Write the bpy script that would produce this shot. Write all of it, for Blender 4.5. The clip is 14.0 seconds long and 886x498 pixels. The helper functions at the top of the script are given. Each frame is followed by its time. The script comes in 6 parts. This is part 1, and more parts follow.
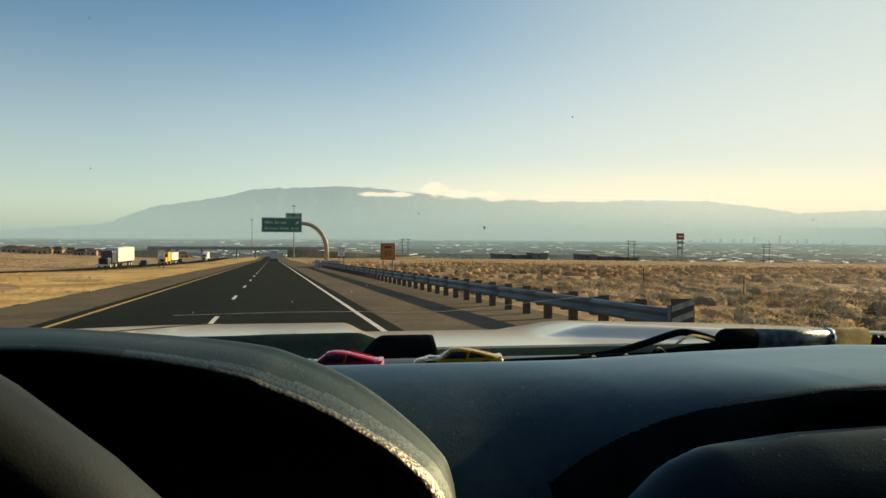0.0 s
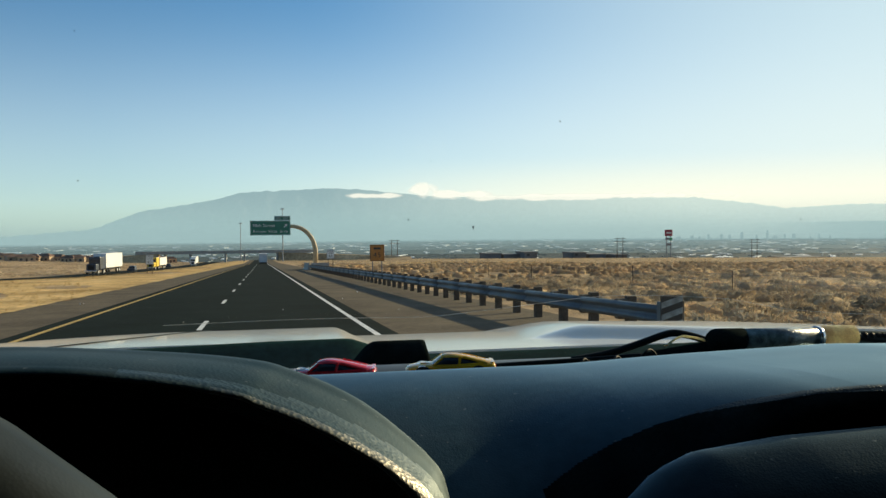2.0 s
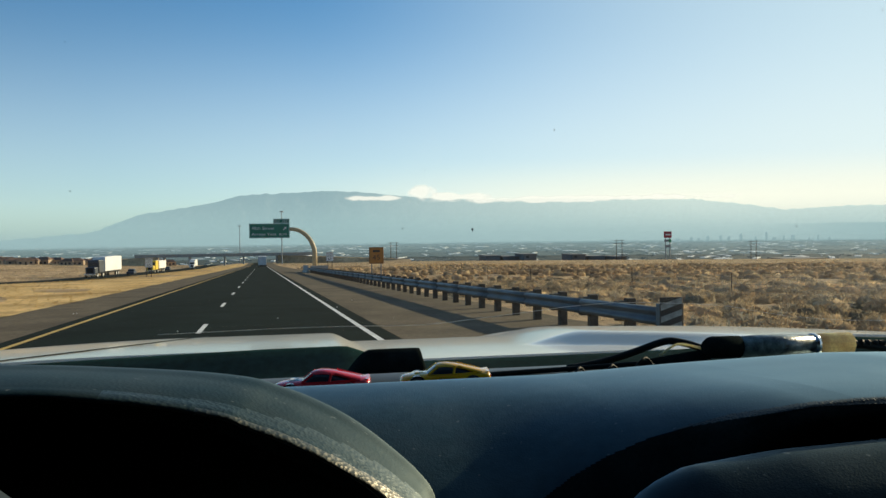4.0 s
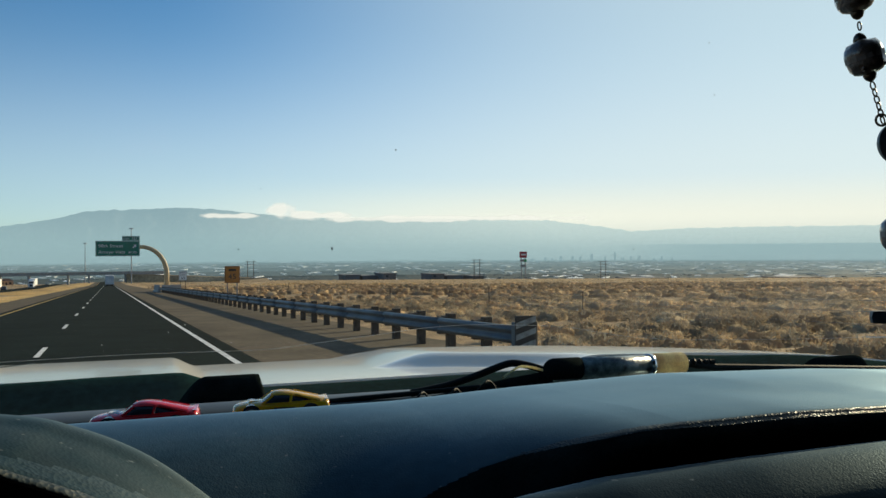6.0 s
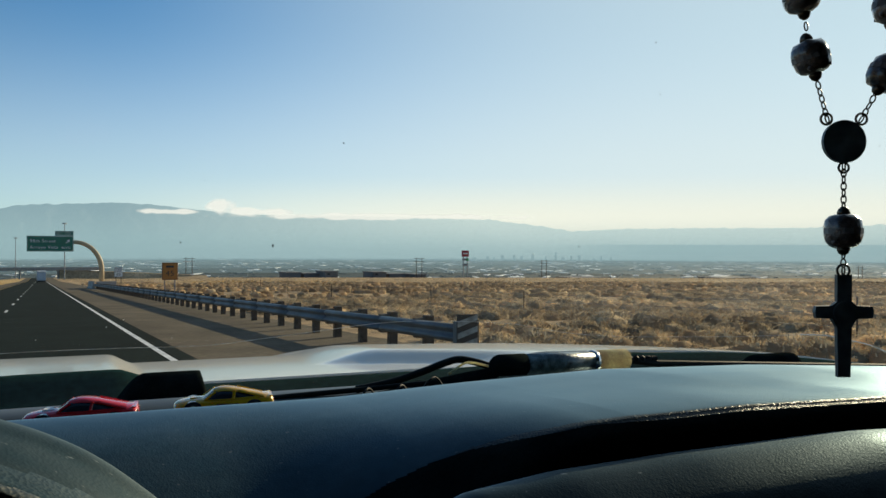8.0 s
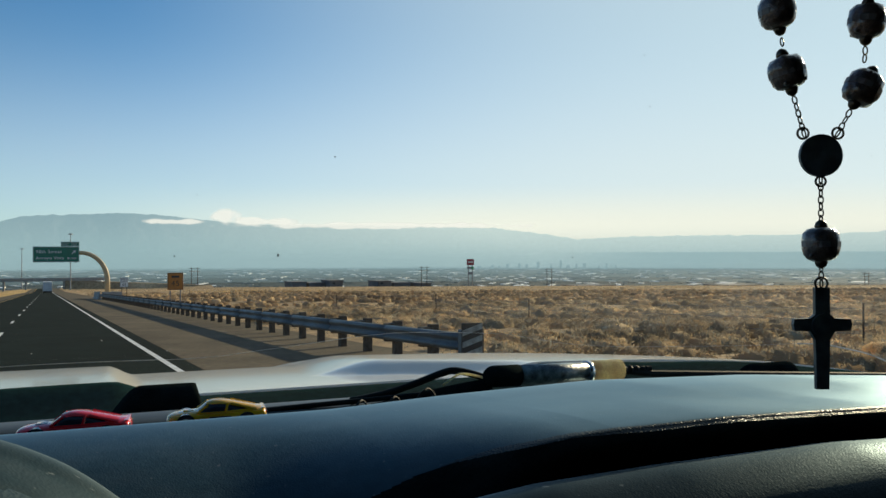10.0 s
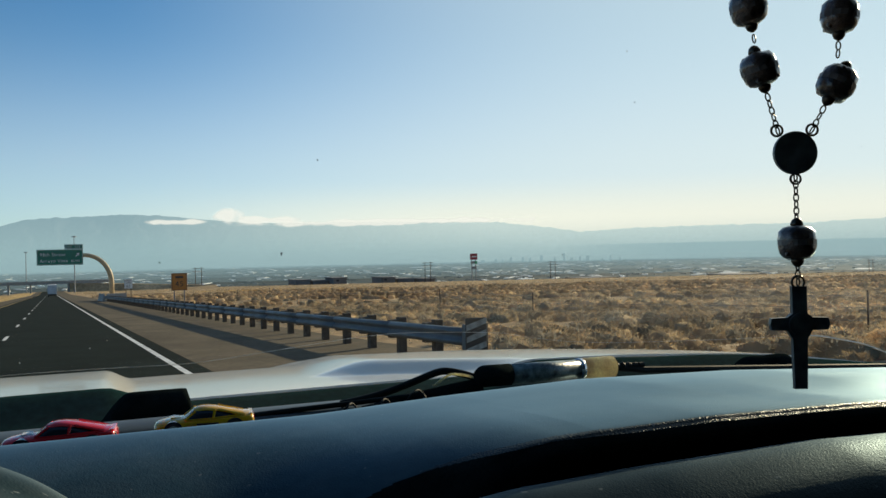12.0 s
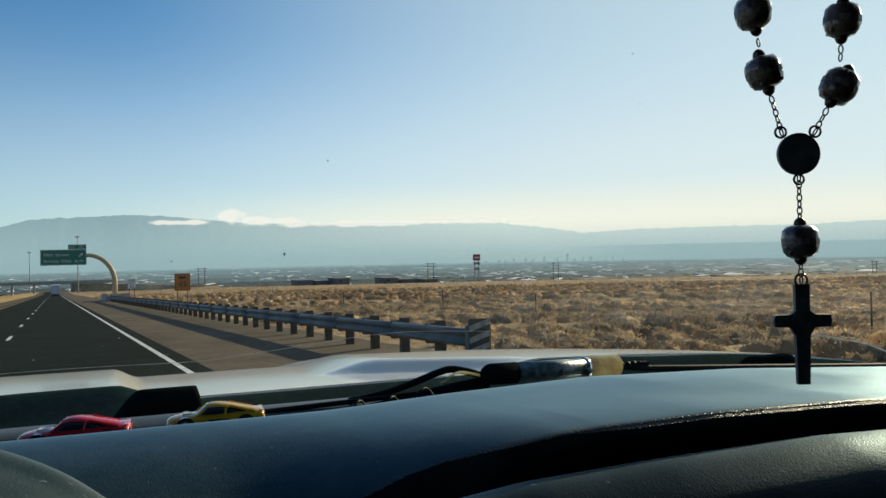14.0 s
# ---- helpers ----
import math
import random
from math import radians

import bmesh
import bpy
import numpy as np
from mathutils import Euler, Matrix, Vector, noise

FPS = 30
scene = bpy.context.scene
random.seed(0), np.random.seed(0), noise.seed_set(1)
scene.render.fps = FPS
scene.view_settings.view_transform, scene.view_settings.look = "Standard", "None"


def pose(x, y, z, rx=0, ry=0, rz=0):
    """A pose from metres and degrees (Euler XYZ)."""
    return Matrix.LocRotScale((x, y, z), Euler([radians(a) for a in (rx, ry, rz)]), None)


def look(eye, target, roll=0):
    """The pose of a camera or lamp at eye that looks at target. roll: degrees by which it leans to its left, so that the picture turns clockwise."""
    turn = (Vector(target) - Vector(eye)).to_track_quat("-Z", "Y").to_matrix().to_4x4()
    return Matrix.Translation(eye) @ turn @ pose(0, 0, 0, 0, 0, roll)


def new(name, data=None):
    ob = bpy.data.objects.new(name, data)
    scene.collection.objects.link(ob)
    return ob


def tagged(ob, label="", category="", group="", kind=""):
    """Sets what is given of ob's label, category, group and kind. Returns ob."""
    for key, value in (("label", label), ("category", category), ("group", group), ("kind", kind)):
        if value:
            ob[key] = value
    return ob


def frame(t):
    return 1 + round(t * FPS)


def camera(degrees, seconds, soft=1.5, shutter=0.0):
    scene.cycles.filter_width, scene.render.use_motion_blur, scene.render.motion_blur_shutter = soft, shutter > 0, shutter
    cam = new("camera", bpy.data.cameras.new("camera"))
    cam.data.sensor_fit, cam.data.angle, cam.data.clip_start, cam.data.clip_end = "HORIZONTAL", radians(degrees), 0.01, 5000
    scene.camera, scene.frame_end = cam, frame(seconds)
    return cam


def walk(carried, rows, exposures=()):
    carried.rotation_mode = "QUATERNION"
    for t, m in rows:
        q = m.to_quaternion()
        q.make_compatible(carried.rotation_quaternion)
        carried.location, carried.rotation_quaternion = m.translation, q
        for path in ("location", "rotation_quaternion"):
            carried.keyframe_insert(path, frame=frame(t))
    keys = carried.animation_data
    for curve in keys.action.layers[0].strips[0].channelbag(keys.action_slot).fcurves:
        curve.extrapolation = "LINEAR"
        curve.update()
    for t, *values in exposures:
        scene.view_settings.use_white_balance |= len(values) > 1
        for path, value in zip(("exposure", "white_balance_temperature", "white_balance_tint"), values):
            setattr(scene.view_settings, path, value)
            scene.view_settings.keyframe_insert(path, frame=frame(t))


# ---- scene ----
cam = camera(53.97, 14.0)

PATH = [
    (0.0, pose(-0.0084, -0.0392, 1.6046, 88.673, -0.422, -11.080)),
    (0.5, pose(-0.0007, -0.0404, 1.6110, 88.701, 0.226, -11.379)),
    (1.0, pose(0.0078, -0.0382, 1.6146, 88.810, 0.819, -11.576)),
    (1.5, pose(-0.0004, -0.0339, 1.6097, 88.616, 1.351, -11.772)),
    (2.0, pose(-0.0092, -0.0395, 1.6092, 88.691, 0.533, -11.808)),
    (2.2, pose(-0.0104, -0.0402, 1.6073, 88.624, 0.380, -11.706)),
    (4.3, pose(-0.0022, -0.0363, 1.6150, 88.902, 0.820, -11.991)),
    (4.5, pose(0.0002, -0.0282, 1.6087, 88.880, 0.946, -13.570)),
    (5.0, pose(0.0109, -0.0294, 1.6152, 89.354, 0.732, -19.769)),
    (5.5, pose(0.0122, -0.0291, 1.6156, 90.000, 0.673, -20.703)),
    (6.0, pose(0.0156, -0.0227, 1.6165, 90.030, 0.337, -21.070)),
    (6.5, pose(0.0135, -0.0230, 1.6136, 90.014, -0.211, -23.487)),
    (7.0, pose(0.0218, -0.0181, 1.6147, 89.969, -0.058, -25.113)),
    (7.5, pose(0.0166, -0.0177, 1.6151, 89.906, -0.128, -25.074)),
    (8.0, pose(0.0132, -0.0174, 1.6139, 89.925, -0.185, -24.868)),
    (8.5, pose(0.0155, -0.0166, 1.6134, 90.028, -0.307, -24.708)),
    (9.0, pose(0.0171, -0.0168, 1.6131, 90.034, -0.383, -24.705)),
    (9.2, pose(0.0155, -0.0193, 1.6138, 90.344, -0.387, -24.679)),
    (11.3, pose(0.0359, -0.0278, 1.6183, 90.344, 1.184, -24.361)),
    (11.5, pose(0.0364, -0.0246, 1.6168, 90.172, 1.174, -24.390)),
    (12.0, pose(0.0353, -0.0284, 1.6214, 90.173, 1.274, -24.324)),
    (12.5, pose(0.0256, -0.0320, 1.6150, 90.136, 1.078, -24.394)),
    (13.0, pose(0.0251, -0.0302, 1.6162, 90.172, 0.694, -24.373)),
    (13.5, pose(0.0227, -0.0318, 1.6119, 90.217, 0.672, -24.275)),
    (14.0, pose(0.0275, -0.0359, 1.6203, 90.230, 1.181, -24.133)),
]
walk(cam, PATH, ((0.0, 0.05, 8900, 4), (0.5, 0.05, 8050, 4), (1.0, 0.05, 7600, 2), (1.5, 0.10, 7250, 0), (4.5, 0.06, 6900, 0), (5.2, 0.06, 6850, 0), (6.2, -0.08, 6780, 1), (14.0, -0.08, 6780, 1)))

# world, sun, exposure
SUN_AZ, SUN_EL = 61.0, 16.0
world = bpy.data.worlds.new("world")
scene.world = world
world.use_nodes = True
wn = world.node_tree.nodes
sky = wn.new("ShaderNodeTexSky")
sky.sky_type = "NISHITA"
sky.sun_disc = False
sky.sun_elevation = radians(SUN_EL)
sky.sun_rotation = radians(SUN_AZ)
sky.altitude = 1600
sky.air_density, sky.dust_density, sky.ozone_density = 1.0, 0.30, 3.2
wn["Background"].inputs["Strength"].default_value = 0.13
sun_way = Vector((math.sin(radians(SUN_AZ)) * math.cos(radians(SUN_EL)),
                  math.cos(radians(SUN_AZ)) * math.cos(radians(SUN_EL)), math.sin(radians(SUN_EL))))
# clear-air tint, then pale dust haze: thickest along the horizon and round the sun's side
wl = world.node_tree.links
sky_tint = wn.new("ShaderNodeMixRGB")
sky_tint.blend_type = "MULTIPLY"
sky_tint.inputs["Fac"].default_value = 1.0
sky_tint.inputs["Color2"].default_value = (0.61, 0.86, 1.0, 1)
wl.new(sky.outputs["Color"], sky_tint.inputs["Color1"])
sky_way = wn.new("ShaderNodeTexCoord")
sky_up = wn.new("ShaderNodeSeparateXYZ")
wl.new(sky_way.outputs["Generated"], sky_up.inputs["Vector"])
sky_side = wn.new("ShaderNodeVectorMath")
sky_side.operation = "DOT_PRODUCT"
sky_side.inputs[1].default_value = sun_way
wl.new(sky_way.outputs["Generated"], sky_side.inputs[0])
sky_glow = wn.new("ShaderNodeMapRange")
sky_glow.interpolation_type = "SMOOTHSTEP"
sky_glow.inputs["From Min"].default_value, sky_glow.inputs["From Max"].default_value = 0.55, 1.04
sky_glow.inputs["To Min"].default_value, sky_glow.inputs["To Max"].default_value = 0.0, 0.68
wl.new(sky_side.outputs["Value"], sky_glow.inputs["Value"])
glow_mix = wn.new("ShaderNodeMixRGB")
glow_mix.inputs["Color2"].default_value = (6.4, 7.0, 7.05, 1)
wl.new(sky_glow.outputs["Result"], glow_mix.inputs["Fac"])
wl.new(sky_tint.outputs["Color"], glow_mix.inputs["Color1"])
sky_haze = wn.new("ShaderNodeMapRange")
sky_haze.interpolation_type = "SMOOTHERSTEP"
sky_haze.inputs["From Min"].default_value, sky_haze.inputs["From Max"].default_value = 0.0, 0.30
sky_haze.inputs["To Min"].default_value, sky_haze.inputs["To Max"].default_value = 1.0, 0.0
wl.new(sky_up.outputs["Z"], sky_haze.inputs["Value"])
haze_side = wn.new("ShaderNodeMapRange")
haze_side.inputs["From Min"].default_value, haze_side.inputs["From Max"].default_value = 0.35, 0.9
haze_side.inputs["To Min"].default_value, haze_side.inputs["To Max"].default_value = 0.34, 0.66
wl.new(sky_side.outputs["Value"], haze_side.inputs["Value"])
haze_amount = wn.new("ShaderNodeMath")
haze_amount.operation = "MULTIPLY"
wl.new(sky_haze.outputs["Result"], haze_amount.inputs[0])
wl.new(haze_side.outputs["Result"], haze_amount.inputs[1])
sky_mix = wn.new("ShaderNodeMixRGB")
sky_mix.inputs["Color2"].default_value = (6.8, 6.75, 7.15, 1)
wl.new(haze_amount.outputs["Value"], sky_mix.inputs["Fac"])
wl.new(glow_mix.outputs["Color"], sky_mix.inputs["Color1"])
wl.new(sky_mix.outputs["Color"], wn["Background"].inputs["Color"])
sun = new("sun", bpy.data.lights.new("sun", "SUN"))
sun.data.energy, sun.data.angle, sun.data.color = 5.6, radians(0.6), (1.0, 0.82, 0.58)
sun.matrix_world = look(sun_way * 50, (0, 0, 0))
scene.view_settings.exposure = 0.0


# materials
def mat(name, color, rough=0.6, metal=0.0, spread=0.12, scale=20.0, fine=0.0, bump=0.0, bump_scale=200.0,
        coat=0.0, spec=0.5, island=0.0, second=None, dist=0.002, thin=0.0):
    m = bpy.data.materials.new(name)
    m.use_nodes = True
    n, l = m.node_tree.nodes, m.node_tree.links
    b = n["Principled BSDF"]
    b.inputs["Roughness"].default_value = rough
    b.inputs["Metallic"].default_value = metal
    b.inputs["Coat Weight"].default_value = coat
    b.inputs["Coat Roughness"].default_value = 0.08
    b.inputs["Specular IOR Level"].default_value = spec
    geo = n.new("ShaderNodeNewGeometry")
    big = n.new("ShaderNodeTexNoise")
    big.inputs["Scale"].default_value = scale
    big.inputs["Detail"].default_value = 6
    l.new(geo.outputs["Position"], big.inputs["Vector"])
    ramp = n.new("ShaderNodeValToRGB")
    lo = [max(0, c * (1 - 2 * spread)) for c in color]
    hi = [min(1, c * (1 + 2 * spread)) for c in (second or color)]
    ramp.color_ramp.elements[0].position, ramp.color_ramp.elements[1].position = 0.3, 0.7
    ramp.color_ramp.elements[0].color = (*lo, 1)
    ramp.color_ramp.elements[1].color = (*hi, 1)
    l.new(big.outputs["Fac"], ramp.inputs["Fac"])
    out = ramp.outputs["Color"]
    if fine or island:
        mul = n.new("ShaderNodeMixRGB")
        mul.blend_type = "MULTIPLY"
        mul.inputs["Fac"].default_value = 1.0
        gain = n.new("ShaderNodeMapRange")
        amount = island or fine
        gain.inputs["To Min"].default_value, gain.inputs["To Max"].default_value = 1 - amount, 1 + amount
        if island:
            l.new(geo.outputs["Random Per Island"], gain.inputs["Value"])
        else:
            small = n.new("ShaderNodeTexNoise")
            small.inputs["Scale"].default_value = scale * 14
            small.inputs["Detail"].default_value = 3
            l.new(geo.outputs["Position"], small.inputs["Vector"])
            gain.inputs["From Min"].default_value, gain.inputs["From Max"].default_value = 0.3, 0.7
            l.new(small.outputs["Fac"], gain.inputs["Value"])
        l.new(out, mul.inputs["Color1"])
        l.new(gain.outputs["Result"], mul.inputs["Color2"])
        out = mul.outputs["Color"]
    l.new(out, b.inputs["Base Color"])
    if thin:
        tl = n.new("ShaderNodeBsdfTranslucent")
        l.new(out, tl.inputs["Color"])
        ms = n.new("ShaderNodeMixShader")
        ms.inputs["Fac"].default_value = thin
        l.new(b.outputs["BSDF"], ms.inputs[1])
        l.new(tl.outputs["BSDF"], ms.inputs[2])
        l.new(ms.outputs["Shader"], n["Material Output"].inputs["Surface"])
    if bump:
        bt = n.new("ShaderNodeTexNoise")
        bt.inputs["Scale"].default_value = bump_scale
        bt.inputs["Detail"].default_value = 4
        l.new(geo.outputs["Position"], bt.inputs["Vector"])
        bp = n.new("ShaderNodeBump")
        bp.inputs["Strength"].default_value = bump
        bp.inputs["Distance"].default_value = dist
        l.new(bt.outputs["Fac"], bp.inputs["Height"])
        l.new(bp.outputs["Normal"], b.inputs["Normal"])
    return m


def leather(name, color, rough, cell=1300.0, depth=0.0005, gloss=0.3, press=0.7, tint=(1.0, 1.0, 1.0), glance=0.0):
    """Vinyl or leather with a pebbled grain and some dust."""
    m = mat(name, color, 0.9, spread=0.15, scale=9.0, fine=0.12, spec=0.0)
    n, l = m.node_tree.nodes, m.node_tree.links
    geo = n.new("ShaderNodeNewGeometry")
    cells = n.new("ShaderNodeTexVoronoi")
    cells.inputs["Scale"].default_value = cell
    warp = n.new("ShaderNodeTexNoise")
    warp.inputs["Scale"].default_value = cell * 0.35
    l.new(geo.outputs["Position"], cells.inputs["Vector"])
    l.new(geo.outputs["Position"], warp.inputs["Vector"])
    add = n.new("ShaderNodeMath")
    add.operation = "ADD"
    l.new(cells.outputs["Distance"], add.inputs[0])
    l.new(warp.outputs["Fac"], add.inputs[1])
    bp = n.new("ShaderNodeBump")
    bp.inputs["Strength"].default_value = press
    bp.inputs["Distance"].default_value = depth
    l.new(add.outputs["Value"], bp.inputs["Height"])
    l.new(bp.outputs["Normal"], n["Principled BSDF"].inputs["Normal"])
    # even waxy sheen of dressed vinyl, a little uneven with wiping
    sheen = n.new("ShaderNodeBsdfGlossy")
    sheen.inputs["Color"].default_value = (*tint, 1)
    l.new(bp.outputs["Normal"], sheen.inputs["Normal"])
    wipe = n.new("ShaderNodeTexNoise")
    wipe.inputs["Scale"].default_value = 22.0
    wipe.inputs["Detail"].default_value = 4
    l.new(geo.outputs["Position"], wipe.inputs["Vector"])
    worn = n.new("ShaderNodeMapRange")
    worn.inputs["From Min"].default_value, worn.inputs["From Max"].default_value = 0.3, 0.7
    worn.inputs["To Min"].default_value, worn.inputs["To Max"].default_value = rough * 0.9, rough * 1.12
    l.new(wipe.outputs["Fac"], worn.inputs["Value"])
    l.new(worn.outputs["Result"], sheen.inputs["Roughness"])
    coat = n.new("ShaderNodeMixShader")
    coat.inputs["Fac"].default_value = gloss
    if glance:
        fres = n.new("ShaderNodeFresnel")
        fres.inputs["IOR"].default_value = glance
        gain = n.new("ShaderNodeMath")
        gain.operation = "MULTIPLY"
        gain.inputs[1].default_value = gloss
        l.new(fres.outputs["Fac"], gain.inputs[0])
        l.new(gain.outputs["Value"], coat.inputs["Fac"])
    l.new(n["Principled BSDF"].outputs["BSDF"], coat.inputs[1])
    l.new(sheen.outputs["BSDF"], coat.inputs[2])
    l.new(coat.outputs["Shader"], n["Material Output"].inputs["Surface"])
    # dust specks
    dust = n.new("ShaderNodeTexNoise")
    dust.inputs["Scale"].default_value = 230.0
    dust.inputs["Detail"].default_value = 2
    l.new(geo.outputs["Position"], dust.inputs["Vector"])
    step = n.new("ShaderNodeMapRange")
    step.inputs["From Min"].default_value, step.inputs["From Max"].default_value = 0.70, 0.77
    l.new(dust.outputs["Fac"], step.inputs["Value"])
    base = n["Principled BSDF"].inputs["Base Color"]
    # settled dust, in smeared patches
    smear = n.new("ShaderNodeTexNoise")
    smear.inputs["Scale"].default_value = 34.0
    smear.inputs["Detail"].default_value = 7
    l.new(geo.outputs["Position"], smear.inputs["Vector"])
    film = n.new("ShaderNodeMapRange")
    film.inputs["From Min"].default_value, film.inputs["From Max"].default_value = 0.40, 0.75
    film.inputs["To Max"].default_value = 0.16
    l.new(smear.outputs["Fac"], film.inputs["Value"])
    most = n.new("ShaderNodeMath")
    most.operation = "MAXIMUM"
    l.new(step.outputs["Result"], most.inputs[0])
    l.new(film.outputs["Result"], most.inputs[1])
    mix = n.new("ShaderNodeMixRGB")
    mix.inputs["Color2"].default_value = (0.13, 0.15, 0.155, 1)
    l.new(base.links[0].from_socket, mix.inputs["Color1"])
    l.new(most.outputs["Value"], mix.inputs["Fac"])
    l.new(mix.outputs["Color"], base)
    return m


M_ASPHALT = mat("asphalt", (0.0100, 0.0168, 0.0145), 0.95, spec=0.03, spread=0.12, scale=0.6, fine=0.25, bump=0.4, bump_scale=90, dist=0.004)
M_SHOULDER = mat("shoulder_gravel_seal", (0.115, 0.089, 0.058), 0.95, spec=0.15, spread=0.14, scale=0.5, fine=0.25, bump=0.5, bump_scale=60, dist=0.006)
M_LINE_W = mat("white_road_paint", (0.72, 0.72, 0.70), 0.7, spread=0.1, scale=3, fine=0.2)
M_LINE_Y = mat("yellow_road_paint", (0.55, 0.36, 0.08), 0.7, spread=0.12, scale=3, fine=0.2)
M_STEEL = mat("galvanised_steel", (0.085, 0.12, 0.14), 0.55, metal=0.45, spread=0.15, scale=1.2, fine=0.12)
M_POST = mat("dark_timber", (0.075, 0.052, 0.036), 0.85, spread=0.25, scale=6, fine=0.3, bump=0.4, bump_scale=40)
M_SCRUB = mat("dry_scrub", (0.58, 0.425, 0.265), 0.9, spread=0.2, scale=0.13, island=0.18, second=(0.74, 0.58, 0.39), thin=0.7, spec=0.1)
M_SCRUB_GREY = mat("grey_scrub", (0.50, 0.395, 0.26), 0.9, spread=0.2, scale=0.2, island=0.18, second=(0.62, 0.51, 0.35), thin=0.6, spec=0.1)
M_GRASS = mat("dry_grass", (0.56, 0.36, 0.13), 0.9, spread=0.2, scale=0.3, island=0.25, second=(0.70, 0.48, 0.20), thin=0.35, spec=0.1)
M_VINYL = leather("dashboard_vinyl", (0.028, 0.055, 0.069), 0.36, 900.0, 0.0005, 0.64, 0.20, (0.64, 0.87, 1.0), 1.3)
# Darker, duller copy of the pad vinyl: shade under the lip is in its colour.
M_ROLL = leather("shaded_roll_vinyl", (0.011, 0.022, 0.027), 0.40, 900.0, 0.0005, 0.46, 0.20, (0.70, 0.90, 1.0), 1.3)
# Pad lip: gloss raised where the sun glints on it.
M_LIP = leather("glinting_vinyl_edge", (0.012, 0.023, 0.030), 0.36, 700.0, 0.0008, 0.50, 0.55, (0.9, 0.96, 0.98), 1.4)
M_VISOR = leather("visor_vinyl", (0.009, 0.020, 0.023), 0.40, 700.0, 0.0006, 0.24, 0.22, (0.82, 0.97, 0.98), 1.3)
# Two glossier copies of the visor vinyl imitate the sun glint towards its lip.
M_VISOR_MID = leather("visor_sheen_band", (0.011, 0.025, 0.028), 0.38, 620.0, 0.0008, 0.46, 0.32, (0.86, 0.97, 0.96), 1.35)
M_VISOR_LIP = leather("visor_lip_glint", (0.011, 0.024, 0.026), 0.42, 560.0, 0.0009, 1.0, 0.40, (1.0, 0.95, 0.84), 1.55)
M_RIM = leather("wheel_leather", (0.008, 0.013, 0.014), 0.5, 1800.0, 0.0001, 0.07, 0.15, (0.85, 0.95, 1.0))
M_BODY = mat("white_car_paint", (0.74, 0.70, 0.60), 0.40, spread=0.03, scale=3, fine=0.03, coat=0.75, spec=0.3)
# Black rubber; also painted below the pad lip and hood as shade.
M_CAP_AND_SHADE = mat("matt_black_rubber_and_shade", (0.010, 0.014, 0.014), 0.9, spec=0.0, spread=0.2, scale=40, fine=0.2)
M_GREYBOX = mat("grey_truck_box", (0.55, 0.56, 0.57), 0.6, spread=0.08, scale=0.5)
M_BLACK = mat("black_plastic", (0.008, 0.013, 0.013), 0.55, spec=0.08, spread=0.2, scale=14, fine=0.2)
M_COWL = mat("dusty_grey_cowl", (0.011, 0.032, 0.031), 0.85, spec=0.0, spread=0.15, scale=8, fine=0.2)
M_LEDGE = leather("dusty_ledge_plastic", (0.05, 0.062, 0.066), 0.45, 1500.0, 0.0002, 0.5, 0.2, (0.9, 0.97, 1.0), 1.3)
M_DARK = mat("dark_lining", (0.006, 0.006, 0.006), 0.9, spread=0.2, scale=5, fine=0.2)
M_LINING = mat("headliner_fabric", (0.022, 0.022, 0.022), 0.95, spread=0.08, scale=8, fine=0.1)
M_RED = mat("red_enamel", (0.70, 0.016, 0.022), 0.25, spread=0.05, scale=60, coat=0.8, spec=0.3)
M_YELLOW = mat("yellow_enamel", (0.74, 0.42, 0.012), 0.25, spread=0.06, scale=60, coat=0.8, spec=0.3)
M_TINT = mat("tinted_toy_window", (0.02, 0.028, 0.035), 0.12, spread=0.1, scale=50)
M_TYRE = mat("black_rubber", (0.015, 0.015, 0.015), 0.7, spread=0.2, scale=90)
M_CHROME = mat("chrome", (0.75, 0.75, 0.75), 0.18, metal=1.0, spread=0.05, scale=40)
M_DECAL = mat("white_print", (0.8, 0.8, 0.8), 0.4, spread=0.03, scale=60)
M_TUBE = mat("worn_grey_tube", (0.02, 0.034, 0.032), 0.30, spread=0.35, scale=110, fine=0.5, second=(0.16, 0.20, 0.19), coat=0.4, bump=0.5, bump_scale=220, dist=0.002)
M_TAPE = mat("masking_tape", (1.0, 0.73, 0.46), 0.65, thin=0.6, spread=0.25, scale=45, fine=0.15, bump=0.6, bump_scale=120, dist=0.003)
M_ROD = mat("dark_steel_rod", (0.015, 0.018, 0.018), 0.7, spec=0.2, spread=0.2, scale=40)
M_BEAD = mat("dark_wood_bead", (0.055, 0.032, 0.024), 0.3, spread=0.5, scale=130, fine=0.4, second=(0.11, 0.085, 0.075), coat=0.8, bump=0.6, bump_scale=300, dist=0.002)
M_BAND = mat("pale_bead_band", (0.16, 0.145, 0.14), 0.4, spread=0.3, scale=150)
M_CHAIN = mat("tarnished_metal", (0.10, 0.085, 0.065), 0.35, metal=0.85, spread=0.2, scale=200)
M_CROSS = mat("dark_cross_metal", (0.10, 0.125, 0.135), 0.45, metal=0.2, spread=0.25, scale=120)
M_GREEN = mat("green_sign_sheeting", (0.006, 0.17, 0.105), 0.45, spread=0.08, scale=1.5, fine=0.06)
M_LETTER = mat("white_sign_sheeting", (0.75, 0.76, 0.74), 0.5, spread=0.03, scale=3)
M_INK = mat("black_sign_ink", (0.015, 0.015, 0.015), 0.5, spread=0.1, scale=3)
M_SIGNBACK = mat("sign_aluminium", (0.4, 0.41, 0.42), 0.5, metal=0.6, spread=0.1, scale=3)
